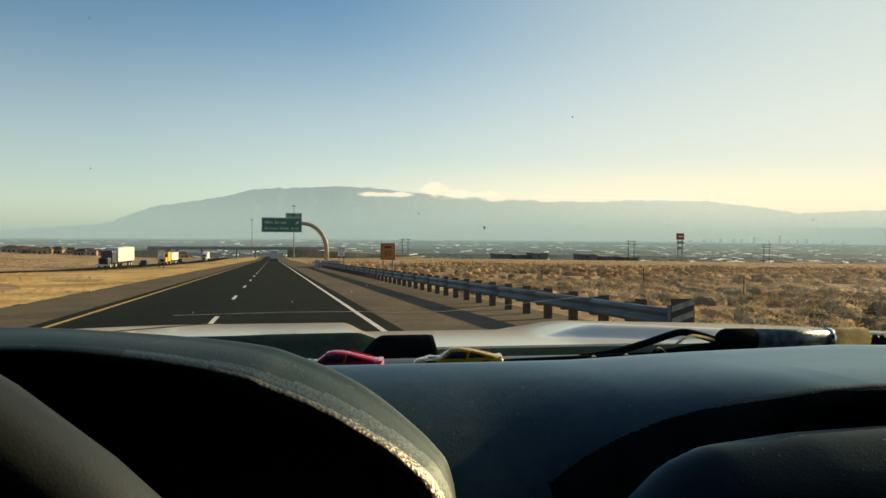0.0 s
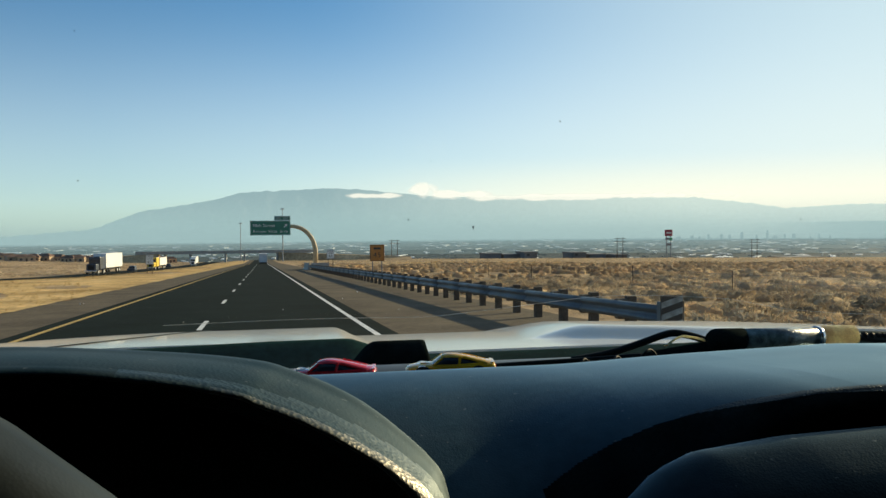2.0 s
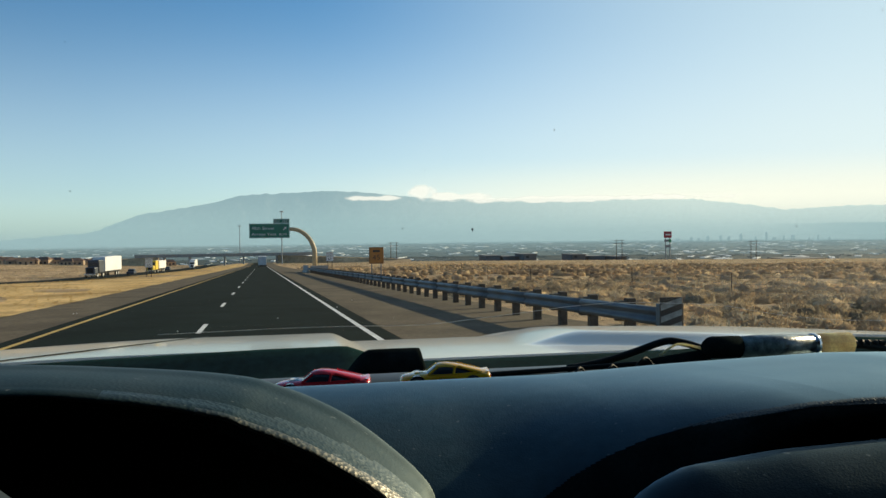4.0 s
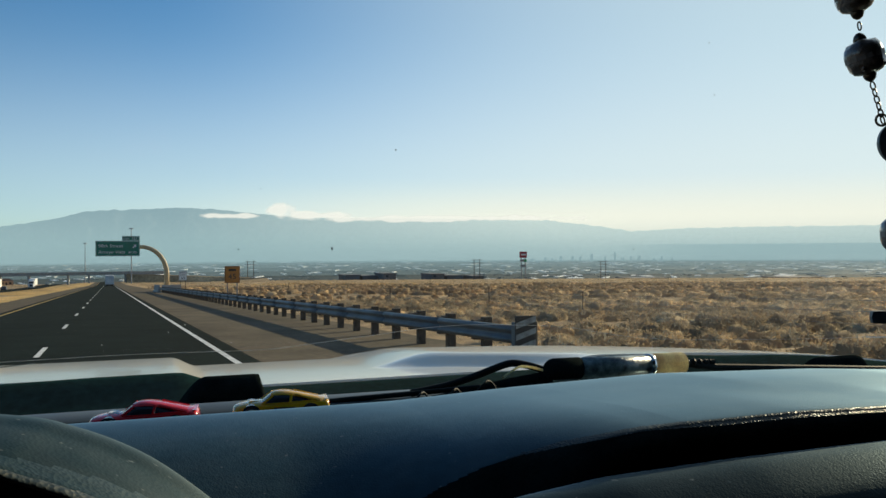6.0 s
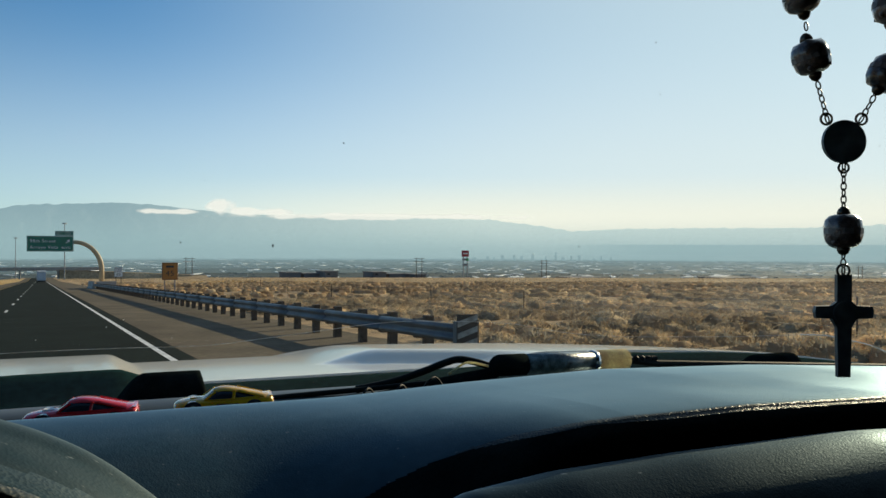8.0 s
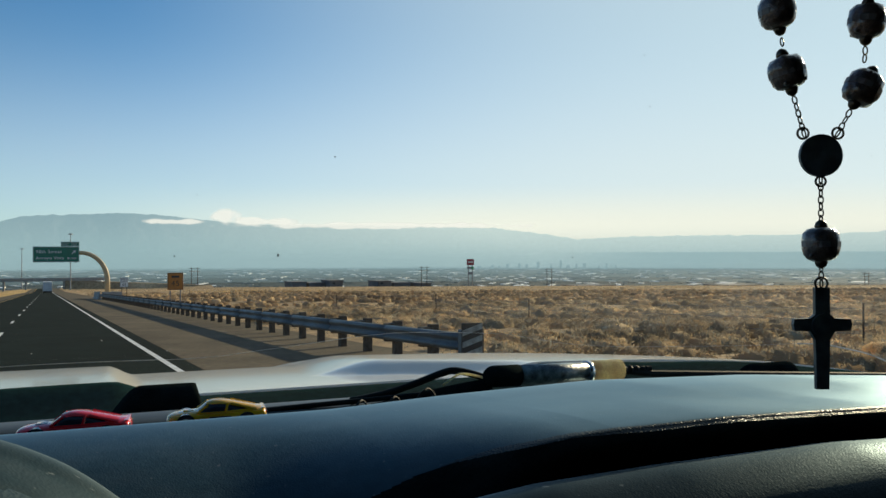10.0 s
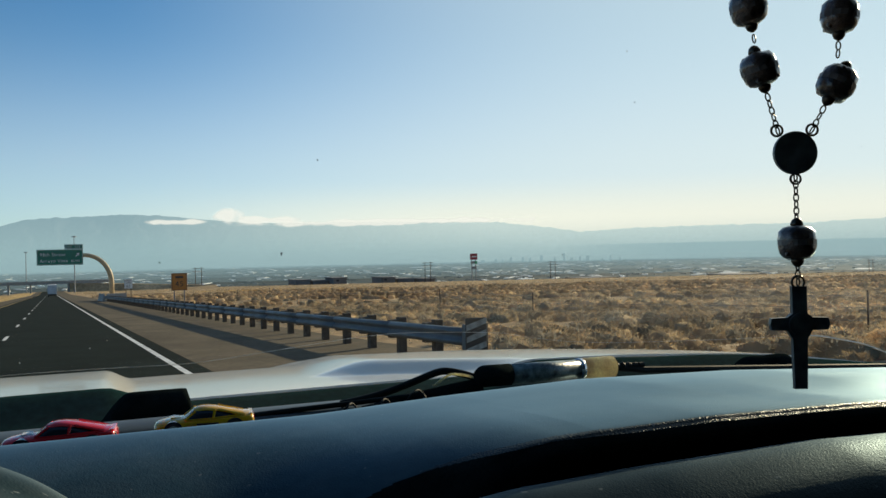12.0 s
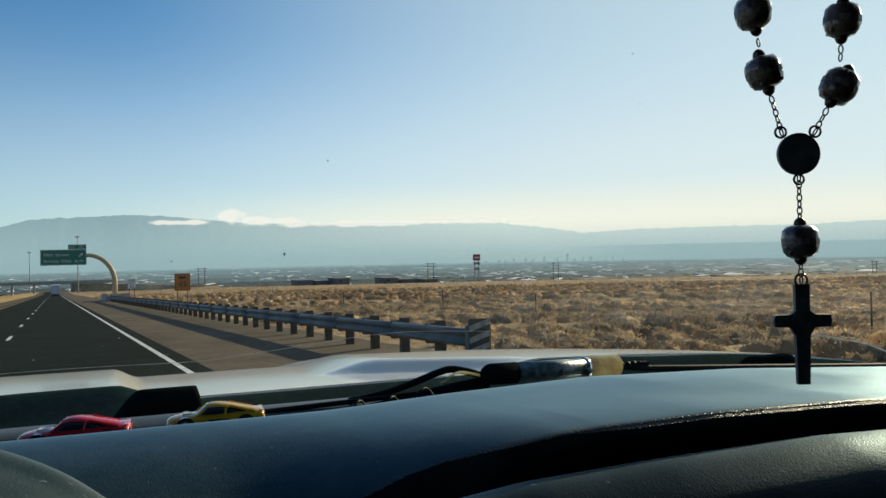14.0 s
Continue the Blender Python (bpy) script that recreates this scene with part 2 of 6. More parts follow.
M_POLE = mat("tan_painted_steel", (0.50, 0.37, 0.21), 0.55, spread=0.06, scale=1.5, fine=0.05)
M_CONCRETE = mat("concrete", (0.36, 0.34, 0.31), 0.9, spread=0.12, scale=1.0, fine=0.15, bump=0.3, bump_scale=30, dist=0.004)
M_AMBER = mat("amber_sign_sheeting", (0.48, 0.17, 0.018), 0.5, spread=0.05, scale=3)
M_SIGNRED = mat("red_sign_face", (0.30, 0.02, 0.04), 0.5, spread=0.06, scale=0.5)
M_SIGNGREEN = mat("green_sign_face", (0.05, 0.35, 0.15), 0.5, spread=0.06, scale=0.5)
M_GREYPOLE = mat("grey_painted_pole", (0.22, 0.23, 0.24), 0.6, spread=0.1, scale=0.8)
M_TRUCKW = mat("white_truck_paint", (0.78, 0.78, 0.77), 0.45, spread=0.04, scale=0.6)
M_TRUCKY = mat("yellow_truck_paint", (0.70, 0.48, 0.03), 0.45, spread=0.05, scale=0.6)
M_TRUCKD = mat("dark_truck_paint", (0.02, 0.03, 0.05), 0.4, spread=0.2, scale=0.6)
M_BRICKBLD = mat("grey_stucco", (0.12, 0.125, 0.13), 0.9, spread=0.15, scale=0.05, fine=0.1)
M_ROOF = mat("dark_roofing", (0.13, 0.135, 0.14), 0.8, spread=0.1, scale=0.05)
M_GLASSD = mat("dark_window_glass", (0.03, 0.04, 0.05), 0.15, spread=0.1, scale=0.2)
M_BALLOON = mat("dark_balloon_fabric", (0.035, 0.04, 0.055), 0.8, spread=0.3, scale=0.2)
M_CRACK = mat("fractured_glass_edge", (0.92, 0.93, 0.92), 0.25, spread=0.1, scale=80, thin=0.4)


def glass():
    m = bpy.data.materials.new("windshield_glass")
    m.use_nodes = True
    n, l = m.node_tree.nodes, m.node_tree.links
    n.remove(n["Principled BSDF"])
    clear = n.new("ShaderNodeBsdfTransparent")
    clear.inputs["Color"].default_value = (0.965, 0.985, 0.985, 1)
    gloss = n.new("ShaderNodeBsdfGlossy")
    gloss.inputs["Roughness"].default_value = 0.02
    fr = n.new("ShaderNodeFresnel")
    fr.inputs["IOR"].default_value = 1.16
    mix = n.new("ShaderNodeMixShader")
    l.new(fr.outputs["Fac"], mix.inputs["Fac"])
    l.new(clear.outputs["BSDF"], mix.inputs[1])
    l.new(gloss.outputs["BSDF"], mix.inputs[2])
    # thin film of dust, blotched by old wiping
    film = n.new("ShaderNodeBsdfTranslucent")
    film.inputs["Color"].default_value = (0.9, 0.88, 0.84, 1)
    where = n.new("ShaderNodeNewGeometry")
    blot = n.new("ShaderNodeTexNoise")
    blot.inputs["Scale"].default_value = 5.0
    blot.inputs["Detail"].default_value = 5
    l.new(where.outputs["Position"], blot.inputs["Vector"])
    thick = n.new("ShaderNodeMapRange")
    thick.inputs["From Min"].default_value, thick.inputs["From Max"].default_value = 0.3, 0.7
    thick.inputs["To Min"].default_value, thick.inputs["To Max"].default_value = 0.003, 0.008
    l.new(blot.outputs["Fac"], thick.inputs["Value"])
    # dirt smears in the low far corner, banded to lend sun glare over the field
    sep = n.new("ShaderNodeSeparateXYZ")
    l.new(where.outputs["Position"], sep.inputs["Vector"])
    far = n.new("ShaderNodeMapRange")
    far.interpolation_type = "SMOOTHSTEP"
    far.inputs["From Min"].default_value, far.inputs["From Max"].default_value = 0.30, 0.80
    l.new(sep.outputs["X"], far.inputs["Value"])
    low = n.new("ShaderNodeMapRange")
    low.interpolation_type = "SMOOTHSTEP"
    low.inputs["From Min"].default_value, low.inputs["From Max"].default_value = 1.66, 1.54
    l.new(sep.outputs["Z"], low.inputs["Value"])
    glare_foot = n.new("ShaderNodeMapRange")
    glare_foot.interpolation_type = "SMOOTHSTEP"
    glare_foot.inputs["From Min"].default_value, glare_foot.inputs["From Max"].default_value = 1.522, 1.55
    l.new(sep.outputs["Z"], glare_foot.inputs["Value"])
    band = n.new("ShaderNodeMath")
    band.operation = "MULTIPLY"
    l.new(low.outputs["Result"], band.inputs[0])
    l.new(glare_foot.outputs["Result"], band.inputs[1])
    corner = n.new("ShaderNodeMath")
    corner.operation = "MULTIPLY"
    l.new(far.outputs["Result"], corner.inputs[0])
    l.new(band.outputs["Value"], corner.inputs[1])
    swirl = n.new("ShaderNodeTexNoise")
    swirl.inputs["Scale"].default_value = 9.0
    swirl.inputs["Detail"].default_value = 6
    swirl.inputs["Distortion"].default_value = 1.2
    l.new(where.outputs["Position"], swirl.inputs["Vector"])
    dirt_glare = n.new("ShaderNodeMapRange")
    dirt_glare.inputs["From Min"].default_value, dirt_glare.inputs["From Max"].default_value = 0.30, 0.75
    dirt_glare.inputs["To Min"].default_value, dirt_glare.inputs["To Max"].default_value = 0.02, 0.09
    l.new(swirl.outputs["Fac"], dirt_glare.inputs["Value"])
    smear = n.new("ShaderNodeMath")
    smear.operation = "MULTIPLY_ADD"
    l.new(corner.outputs["Value"], smear.inputs[0])
    l.new(dirt_glare.outputs["Result"], smear.inputs[1])
    l.new(thick.outputs["Result"], smear.inputs[2])
    dusty = n.new("ShaderNodeMixShader")
    l.new(smear.outputs["Value"], dusty.inputs["Fac"])
    l.new(mix.outputs["Shader"], dusty.inputs[1])
    l.new(film.outputs["BSDF"], dusty.inputs[2])
    l.new(dusty.outputs["Shader"], n["Material Output"].inputs["Surface"])
    return m


M_GLASS = glass()


def ground_material():
    """Dry sandy soil with scrub stain near by, grey-green town floor in the valley."""
    m = mat("desert_soil", (0.36, 0.245, 0.135), 0.95, spec=0.1, spread=0.18, scale=0.06, fine=0.3, second=(0.46, 0.325, 0.19),
            bump=0.6, bump_scale=3.0, dist=0.15)
    n, l = m.node_tree.nodes, m.node_tree.links
    b = n["Principled BSDF"]
    geo = n.new("ShaderNodeNewGeometry")
    sep = n.new("ShaderNodeSeparateXYZ")
    l.new(geo.outputs["Position"], sep.inputs["Vector"])
    # valley floor, told by its height
    low = n.new("ShaderNodeMapRange")
    low.inputs["From Min"].default_value, low.inputs["From Max"].default_value = -30.0, -40.0
    l.new(sep.outputs["Z"], low.inputs["Value"])
    town = n.new("ShaderNodeTexNoise")
    town.inputs["Scale"].default_value = 0.012
    town.inputs["Detail"].default_value = 8
    l.new(geo.outputs["Position"], town.inputs["Vector"])
    tr = n.new("ShaderNodeValToRGB")
    tr.color_ramp.elements[0].position, tr.color_ramp.elements[1].position = 0.35, 0.7
    tr.color_ramp.elements[0].color = (0.032, 0.043, 0.042, 1)
    tr.color_ramp.elements[1].color = (0.070, 0.082, 0.078, 1)
    l.new(town.outputs["Fac"], tr.inputs["Fac"])
    mix = n.new("ShaderNodeMixRGB")
    l.new(low.outputs["Result"], mix.inputs["Fac"])
    base = b.inputs["Base Color"]
    l.new(base.links[0].from_socket, mix.inputs["Color1"])
    l.new(tr.outputs["Color"], mix.inputs["Color2"])
    l.new(mix.outputs["Color"], base)
    return m


M_SOIL = ground_material()


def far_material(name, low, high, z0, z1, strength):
    """Distant relief with air haze painted in as a soft glow, paler towards its foot."""
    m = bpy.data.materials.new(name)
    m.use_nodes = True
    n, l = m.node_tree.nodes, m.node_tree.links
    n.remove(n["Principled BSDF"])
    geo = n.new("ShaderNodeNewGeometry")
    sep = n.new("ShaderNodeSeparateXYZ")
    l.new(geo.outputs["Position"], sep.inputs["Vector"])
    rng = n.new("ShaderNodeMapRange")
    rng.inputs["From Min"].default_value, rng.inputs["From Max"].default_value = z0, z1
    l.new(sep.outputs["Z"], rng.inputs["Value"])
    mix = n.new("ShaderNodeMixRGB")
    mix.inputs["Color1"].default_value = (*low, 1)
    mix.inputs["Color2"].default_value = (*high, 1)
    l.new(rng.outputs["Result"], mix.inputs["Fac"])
    # sunlit haze painted in: warmer and paler towards the sun's side
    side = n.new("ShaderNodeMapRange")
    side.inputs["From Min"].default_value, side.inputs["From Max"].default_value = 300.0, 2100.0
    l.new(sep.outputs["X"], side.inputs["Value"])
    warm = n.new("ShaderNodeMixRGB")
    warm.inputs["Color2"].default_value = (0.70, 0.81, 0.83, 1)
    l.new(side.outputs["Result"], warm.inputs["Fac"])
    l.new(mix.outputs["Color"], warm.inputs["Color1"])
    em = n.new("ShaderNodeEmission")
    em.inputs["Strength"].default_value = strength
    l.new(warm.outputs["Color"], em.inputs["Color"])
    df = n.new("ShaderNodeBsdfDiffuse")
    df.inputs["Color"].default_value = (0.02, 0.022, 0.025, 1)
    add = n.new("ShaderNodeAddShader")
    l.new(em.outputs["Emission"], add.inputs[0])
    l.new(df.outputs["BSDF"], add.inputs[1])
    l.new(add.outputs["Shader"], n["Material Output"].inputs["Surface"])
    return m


M_MOUNTAIN = far_material("painted_haze_mountain", (0.40, 0.55, 0.615), (0.32, 0.46, 0.545), -10.0, 215.0, 0.9)


def cloud_material():
    m = bpy.data.materials.new("pale_cloud")
    m.use_nodes = True
    n, l = m.node_tree.nodes, m.node_tree.links
    n.remove(n["Principled BSDF"])
    tc = n.new("ShaderNodeTexCoord")
    geo = n.new("ShaderNodeNewGeometry")
    no = n.new("ShaderNodeTexNoise")
    no.inputs["Scale"].default_value = 0.011
    no.inputs["Detail"].default_value = 5
    l.new(geo.outputs["Position"], no.inputs["Vector"])
    sub = n.new("ShaderNodeVectorMath")
    sub.operation = "SUBTRACT"
    sub.inputs[1].default_value = (0.5, 0.5, 0.5)
    l.new(tc.outputs["Generated"], sub.inputs[0])
    flat = n.new("ShaderNodeVectorMath")
    flat.operation = "MULTIPLY"
    flat.inputs[1].default_value = (2.0, 0.0, 2.0)
    l.new(sub.outputs["Vector"], flat.inputs[0])
    ln = n.new("ShaderNodeVectorMath")
    ln.operation = "LENGTH"
    l.new(flat.outputs["Vector"], ln.inputs[0])
    dense = n.new("ShaderNodeMath")
    dense.operation = "SUBTRACT"
    l.new(no.outputs["Fac"], dense.inputs[0])
    fall = n.new("ShaderNodeMath")
    fall.operation = "MULTIPLY"
    fall.inputs[1].default_value = 0.55
    l.new(ln.outputs["Value"], fall.inputs[0])
    l.new(fall.outputs["Value"], dense.inputs[1])
    rng = n.new("ShaderNodeMapRange")
    rng.inputs["From Min"].default_value, rng.inputs["From Max"].default_value = 0.0, 0.2
    rng.inputs["To Max"].default_value = 0.85
    l.new(dense.outputs["Value"], rng.inputs["Value"])
    em = n.new("ShaderNodeEmission")
    em.inputs["Color"].default_value = (1.0, 0.96, 0.94, 1)
    em.inputs["Strength"].default_value = 1.0
    tr = n.new("ShaderNodeBsdfTransparent")
    mix = n.new("ShaderNodeMixShader")
    l.new(rng.outputs["Result"], mix.inputs["Fac"])
    l.new(tr.outputs["BSDF"], mix.inputs[1])
    l.new(em.outputs["Emission"], mix.inputs[2])
    l.new(mix.outputs["Shader"], n["Material Output"].inputs["Surface"])
    return m


M_CLOUD = cloud_material()


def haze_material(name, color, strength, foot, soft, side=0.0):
    """Glowing see-through sheet standing in for haze: dense at its foot, gone at its top edge."""
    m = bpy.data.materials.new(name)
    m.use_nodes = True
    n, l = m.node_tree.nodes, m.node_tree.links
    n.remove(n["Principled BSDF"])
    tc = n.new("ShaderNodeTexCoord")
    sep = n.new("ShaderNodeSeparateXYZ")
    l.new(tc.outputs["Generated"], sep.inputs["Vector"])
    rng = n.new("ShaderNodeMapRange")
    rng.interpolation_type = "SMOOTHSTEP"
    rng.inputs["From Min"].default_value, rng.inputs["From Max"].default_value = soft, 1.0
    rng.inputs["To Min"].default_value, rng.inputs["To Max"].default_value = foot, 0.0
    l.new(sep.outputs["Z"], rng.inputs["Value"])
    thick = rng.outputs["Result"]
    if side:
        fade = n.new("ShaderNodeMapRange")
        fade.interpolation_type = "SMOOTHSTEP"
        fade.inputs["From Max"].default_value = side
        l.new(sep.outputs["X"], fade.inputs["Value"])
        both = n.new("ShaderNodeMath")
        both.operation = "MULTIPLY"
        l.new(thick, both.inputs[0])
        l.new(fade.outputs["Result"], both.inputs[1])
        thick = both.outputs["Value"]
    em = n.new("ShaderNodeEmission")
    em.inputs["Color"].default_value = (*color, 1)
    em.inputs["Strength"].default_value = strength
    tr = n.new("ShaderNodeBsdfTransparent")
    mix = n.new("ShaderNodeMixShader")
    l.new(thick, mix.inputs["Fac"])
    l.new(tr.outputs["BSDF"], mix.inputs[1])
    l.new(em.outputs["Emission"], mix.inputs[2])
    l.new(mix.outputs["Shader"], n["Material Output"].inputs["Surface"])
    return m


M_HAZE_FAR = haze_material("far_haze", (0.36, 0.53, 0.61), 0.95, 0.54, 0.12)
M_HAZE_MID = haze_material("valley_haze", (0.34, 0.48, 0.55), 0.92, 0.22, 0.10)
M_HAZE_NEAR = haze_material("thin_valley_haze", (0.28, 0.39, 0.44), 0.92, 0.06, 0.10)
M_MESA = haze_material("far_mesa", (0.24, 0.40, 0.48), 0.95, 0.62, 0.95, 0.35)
# Glowing sheet behind the ridge, added to brighten the sky above its crest.
M_HORIZON_GLOW = haze_material("horizon_glow", (1.0, 0.975, 0.91), 1.0, 0.95, 0.42, 0.6)



# mesh helpers
def link_mesh(name, me, material, parent=None, label="", smooth=False):
    for m in (material if isinstance(material, (list, tuple)) else [material]):
        me.materials.append(m)
    if smooth:
        me.polygons.foreach_set("use_smooth", [True] * len(me.polygons))
    ob = new(name, me)
    if parent is not None:
        ob.parent = parent
        ob.matrix_parent_inverse = parent.matrix_world.inverted()
    if label:
        tagged(ob, label)
    return ob


def part(name, bm, material, parent=None, label="", smooth=False):
    """One bmesh as one mesh object under a thing or a part."""
    me = bpy.data.meshes.new(name)
    bmesh.ops.recalc_face_normals(bm, faces=bm.faces)
    bm.to_mesh(me)
    bm.free()
    return link_mesh(name, me, material, parent, label, smooth)


def raw(name, verts, faces, material, parent=None, label="", smooth=False):
    me = bpy.data.meshes.new(name)
    me.from_pydata([tuple(v) for v in verts], [], [tuple(int(i) for i in f) for f in faces])
    me.update()
    return link_mesh(name, me, material, parent, label, smooth)


def thing(name, label, category, group="", at=(0, 0, 0), kind=""):
    ob = new(name)
    ob.empty_display_size = 0.1
    ob.location = at
    bpy.context.view_layer.update()
    return tagged(ob, label, category, group, kind)


def box(lo, hi, bevel=0.0, segments=2, bm=None):
    b = bmesh.new()
    bmesh.ops.create_cube(b, size=1)
    for v in b.verts:
        v.co = Vector([lo[i] + (v.co[i] + 0.5) * (hi[i] - lo[i]) for i in range(3)])
    if bevel:
        bmesh.ops.bevel(b, geom=list(b.edges), offset=bevel, segments=segments, affect="EDGES", profile=0.6)
    if bm is None:
        return b
    me = bpy.data.meshes.new("tmp")
    b.to_mesh(me)
    b.free()
    bm.from_mesh(me)
    bpy.data.meshes.remove(me)
    return bm


def tube(points, radii, sides=12, bm=None, cap=True):
    """A round bar along points; radii one number or one per point."""
    bm = bm or bmesh.new()
    pts = [Vector(p) for p in points]
    if not isinstance(radii, (list, tuple)):
        radii = [radii] * len(pts)
    radii = [float(r) for r in radii]
    rings = []
    up = None
    for i, p in enumerate(pts):
        d = (pts[min(i + 1, len(pts) - 1)] - pts[max(i - 1, 0)]).normalized()
        if up is None:
            up = d.orthogonal().normalized()
        up = (up - d * up.dot(d)).normalized()
        side = d.cross(up)
        rings.append([bm.verts.new(p + radii[i] * (math.cos(2 * math.pi * k / sides) * up + math.sin(2 * math.pi * k / sides) * side))
                      for k in range(sides)])
    for a, b in zip(rings, rings[1:]):
        for k in range(sides):
            bm.faces.new((a[k], a[(k + 1) % sides], b[(k + 1) % sides], b[k]))
    if cap:
        bm.faces.new(rings[0])
        bm.faces.new(rings[-1][::-1])
    return bm


def spin(profile, base, axis="z", sides=24):
    """A turned body: profile of (radius, height) about an axis through base."""
    bm = bmesh.new()
    rings = []
    for r, h in profile:
        ring = []
        for k in range(sides):
            a = 2 * math.pi * k / sides
            c = {"z": (r * math.cos(a), r * math.sin(a), h), "x": (h, r * math.cos(a), r * math.sin(a)),
                 "y": (r * math.cos(a), h, r * math.sin(a))}[axis]
            ring.append(bm.verts.new(Vector(base) + Vector(c)))
        rings.append(ring)
    for a, b in zip(rings, rings[1:]):
        for k in range(sides):
            bm.faces.new((a[k], a[(k + 1) % sides], b[(k + 1) % sides], b[k]))
    bm.faces.new(rings[0])
    bm.faces.new(rings[-1][::-1])
    return bm


def curve_points(keys, count):
    """Catmull-Rom points through keys."""
    k = [np.array(p, float) for p in keys]
    k = [2 * k[0] - k[1]] + k + [2 * k[-1] - k[-2]]
    out = []
    for s in np.linspace(0, len(keys) - 1, count):
        i = min(int(s), len(keys) - 2)
        t = s - i
        a, b, c, d = k[i:i + 4]
        out.append(0.5 * (2 * b + (c - a) * t + (2 * a - 5 * b + 4 * c - d) * t * t + (3 * b - a - 3 * c + d) * t ** 3))
    return out


def grid_faces(rows, cols):
    i = np.arange((rows - 1) * cols).reshape(rows - 1, cols)[:, :-1].ravel()
    return np.stack([i, i + 1, i + cols + 1, i + cols], axis=1)


def sheet(name, grid, material, parent=None, label="", thick=0.0, smooth=True):
    """A lofted surface from a rows x cols grid of points, with a thickness."""
    rows, cols = len(grid), len(grid[0])
    verts = [p for row in grid for p in row]
    ob = raw(name, verts, grid_faces(rows, cols), material, parent, label, smooth)
    if thick:
        mod = ob.modifiers.new("thickness", "SOLIDIFY")
        mod.thickness, mod.offset = thick, -1.0
    return ob


def smoothstep(a, b, x):
    t = np.clip((x - a) / (b - a), 0, 1)
    return t * t * (3 - 2 * t)


def lettering(text, size, m, material, parent, name="lettering", extrude=0.004, align="LEFT", space=1.0):
    cu = bpy.data.curves.new(name, "FONT")
    cu.body, cu.size, cu.extrude, cu.align_x, cu.space_character = text, size, extrude, align, space
    tmp = bpy.data.objects.new("tmp", cu)
    scene.collection.objects.link(tmp)
    bpy.context.view_layer.update()
    me = bpy.data.meshes.new_from_object(tmp.evaluated_get(bpy.context.evaluated_depsgraph_get()))
    bpy.data.objects.remove(tmp)
    me.transform(m)
    me.name = name
    return link_mesh(name, me, material, parent)


# ---- land ----
def along(y):
    """Fall of the road ahead."""
    y = np.asarray(y, float)
    return -0.0325 * np.clip(y, -400, 420) - 0.026 * np.clip(y - 420, 0, 400)


def land(x, y):
    x, y = np.asarray(x, float), np.asarray(y, float)
    z = along(y)
    z = z - 0.9 * smoothstep(-14, -26, x) * smoothstep(60, 180, y)
    z = z - 0.010 * np.clip(x - 9, 0, 700) + 0.034 * np.clip(-x - 48, 0, 400)
    r = np.hypot(x, y)
    edge = smoothstep(640, 1050, r)
    z = z * (1 - edge) - 48.0 * edge
    return z


def field_noise(x, y):
    return 0.25 * np.sin(x * 0.11 + 1.3 * np.sin(y * 0.05)) * np.sin(y * 0.083 + 0.7) + 0.10 * np.sin(x * 0.43 + y * 0.31)


def ground_z(x, y):
    """Surface height, with soft swells away from the carriageways."""
    off = smoothstep(9.5, 16, x) + smoothstep(-40, -60, x) + 0.35 * smoothstep(-9.5, -12, x) * smoothstep(-25, -21, x)
    near = 1 - smoothstep(300, 640, np.hypot(x, y))
    return land(x, y) + field_noise(x, y) * off * near


def build_ground():
    radii = np.concatenate([np.linspace(0.0, 60, 60), np.linspace(61.5, 300, 90), np.linspace(306, 1200, 90), np.geomspace(1250, 4900, 34)])
    azim = np.radians(np.concatenate([np.linspace(-180, -42, 40), np.linspace(-40, 70, 240), np.linspace(74, 180, 28)]))
    R, A = np.meshgrid(radii, azim, indexing="ij")
    X, Y = R * np.sin(A), R * np.cos(A)
    Z = ground_z(X, Y) - 0.03
    verts = np.stack([X, Y, Z], -1).reshape(-1, 3)
    ob = raw("ground", verts, grid_faces(len(radii), len(azim))[:, ::-1], M_SOIL, smooth=True)
    tagged(ob, "dry tan desert ground falling gently to a town valley", "ground", kind="structure")


build_ground()


def strip(name, x0, x1, y0, y1, material, lift, label, category, cols=3, thick=0.0, edge=0.0):
    """A band along the road that follows the fall of the land."""
    ys = np.concatenate([np.arange(y0, min(y1, 120), 1.5), np.arange(max(y0, 120), y1, 6.0), [y1]])
    rng = np.random.RandomState(len(name) + int(abs(x0) * 10))
    w0, w1 = rng.uniform(-edge, edge, len(ys)), rng.uniform(-edge, edge, len(ys))
    grid = []
    for i, y in enumerate(ys):
        xs = np.linspace(x0 + w0[i], x1 + w1[i], cols)
        grid.append([(x, y, float(land(x, y)) + lift) for x in xs])
    ob = sheet(name, grid, material, smooth=False)
    return tagged(ob, label, category, kind="structure")


strip("road", -5.35, 2.75, -40, 640, M_ASPHALT, 0.03, "dark asphalt carriageway running downhill", "road")
strip("road_shoulder_right", 2.5, 7.7, -40, 640, M_SHOULDER, 0.022, "tan chip-sealed road shoulder", "road shoulder", edge=0.12)
strip("road_shoulder_left", -8.1, -5.1, -40, 640, M_SHOULDER, 0.022, "tan chip-sealed inner road shoulder", "road shoulder", edge=0.10)
strip("road_opposite", -38.5, -27.5, -40, 640, M_ASPHALT, 0.03, "dark asphalt carriageway across the median", "road")
strip("edge_line_right", 2.24, 2.37, -40, 600, M_LINE_W, 0.036, "white painted edge line", "road marking", 2)
strip("edge_line_left", -4.98, -4.84, -40, 600, M_LINE_Y, 0.036, "yellow painted edge line", "road marking", 2)
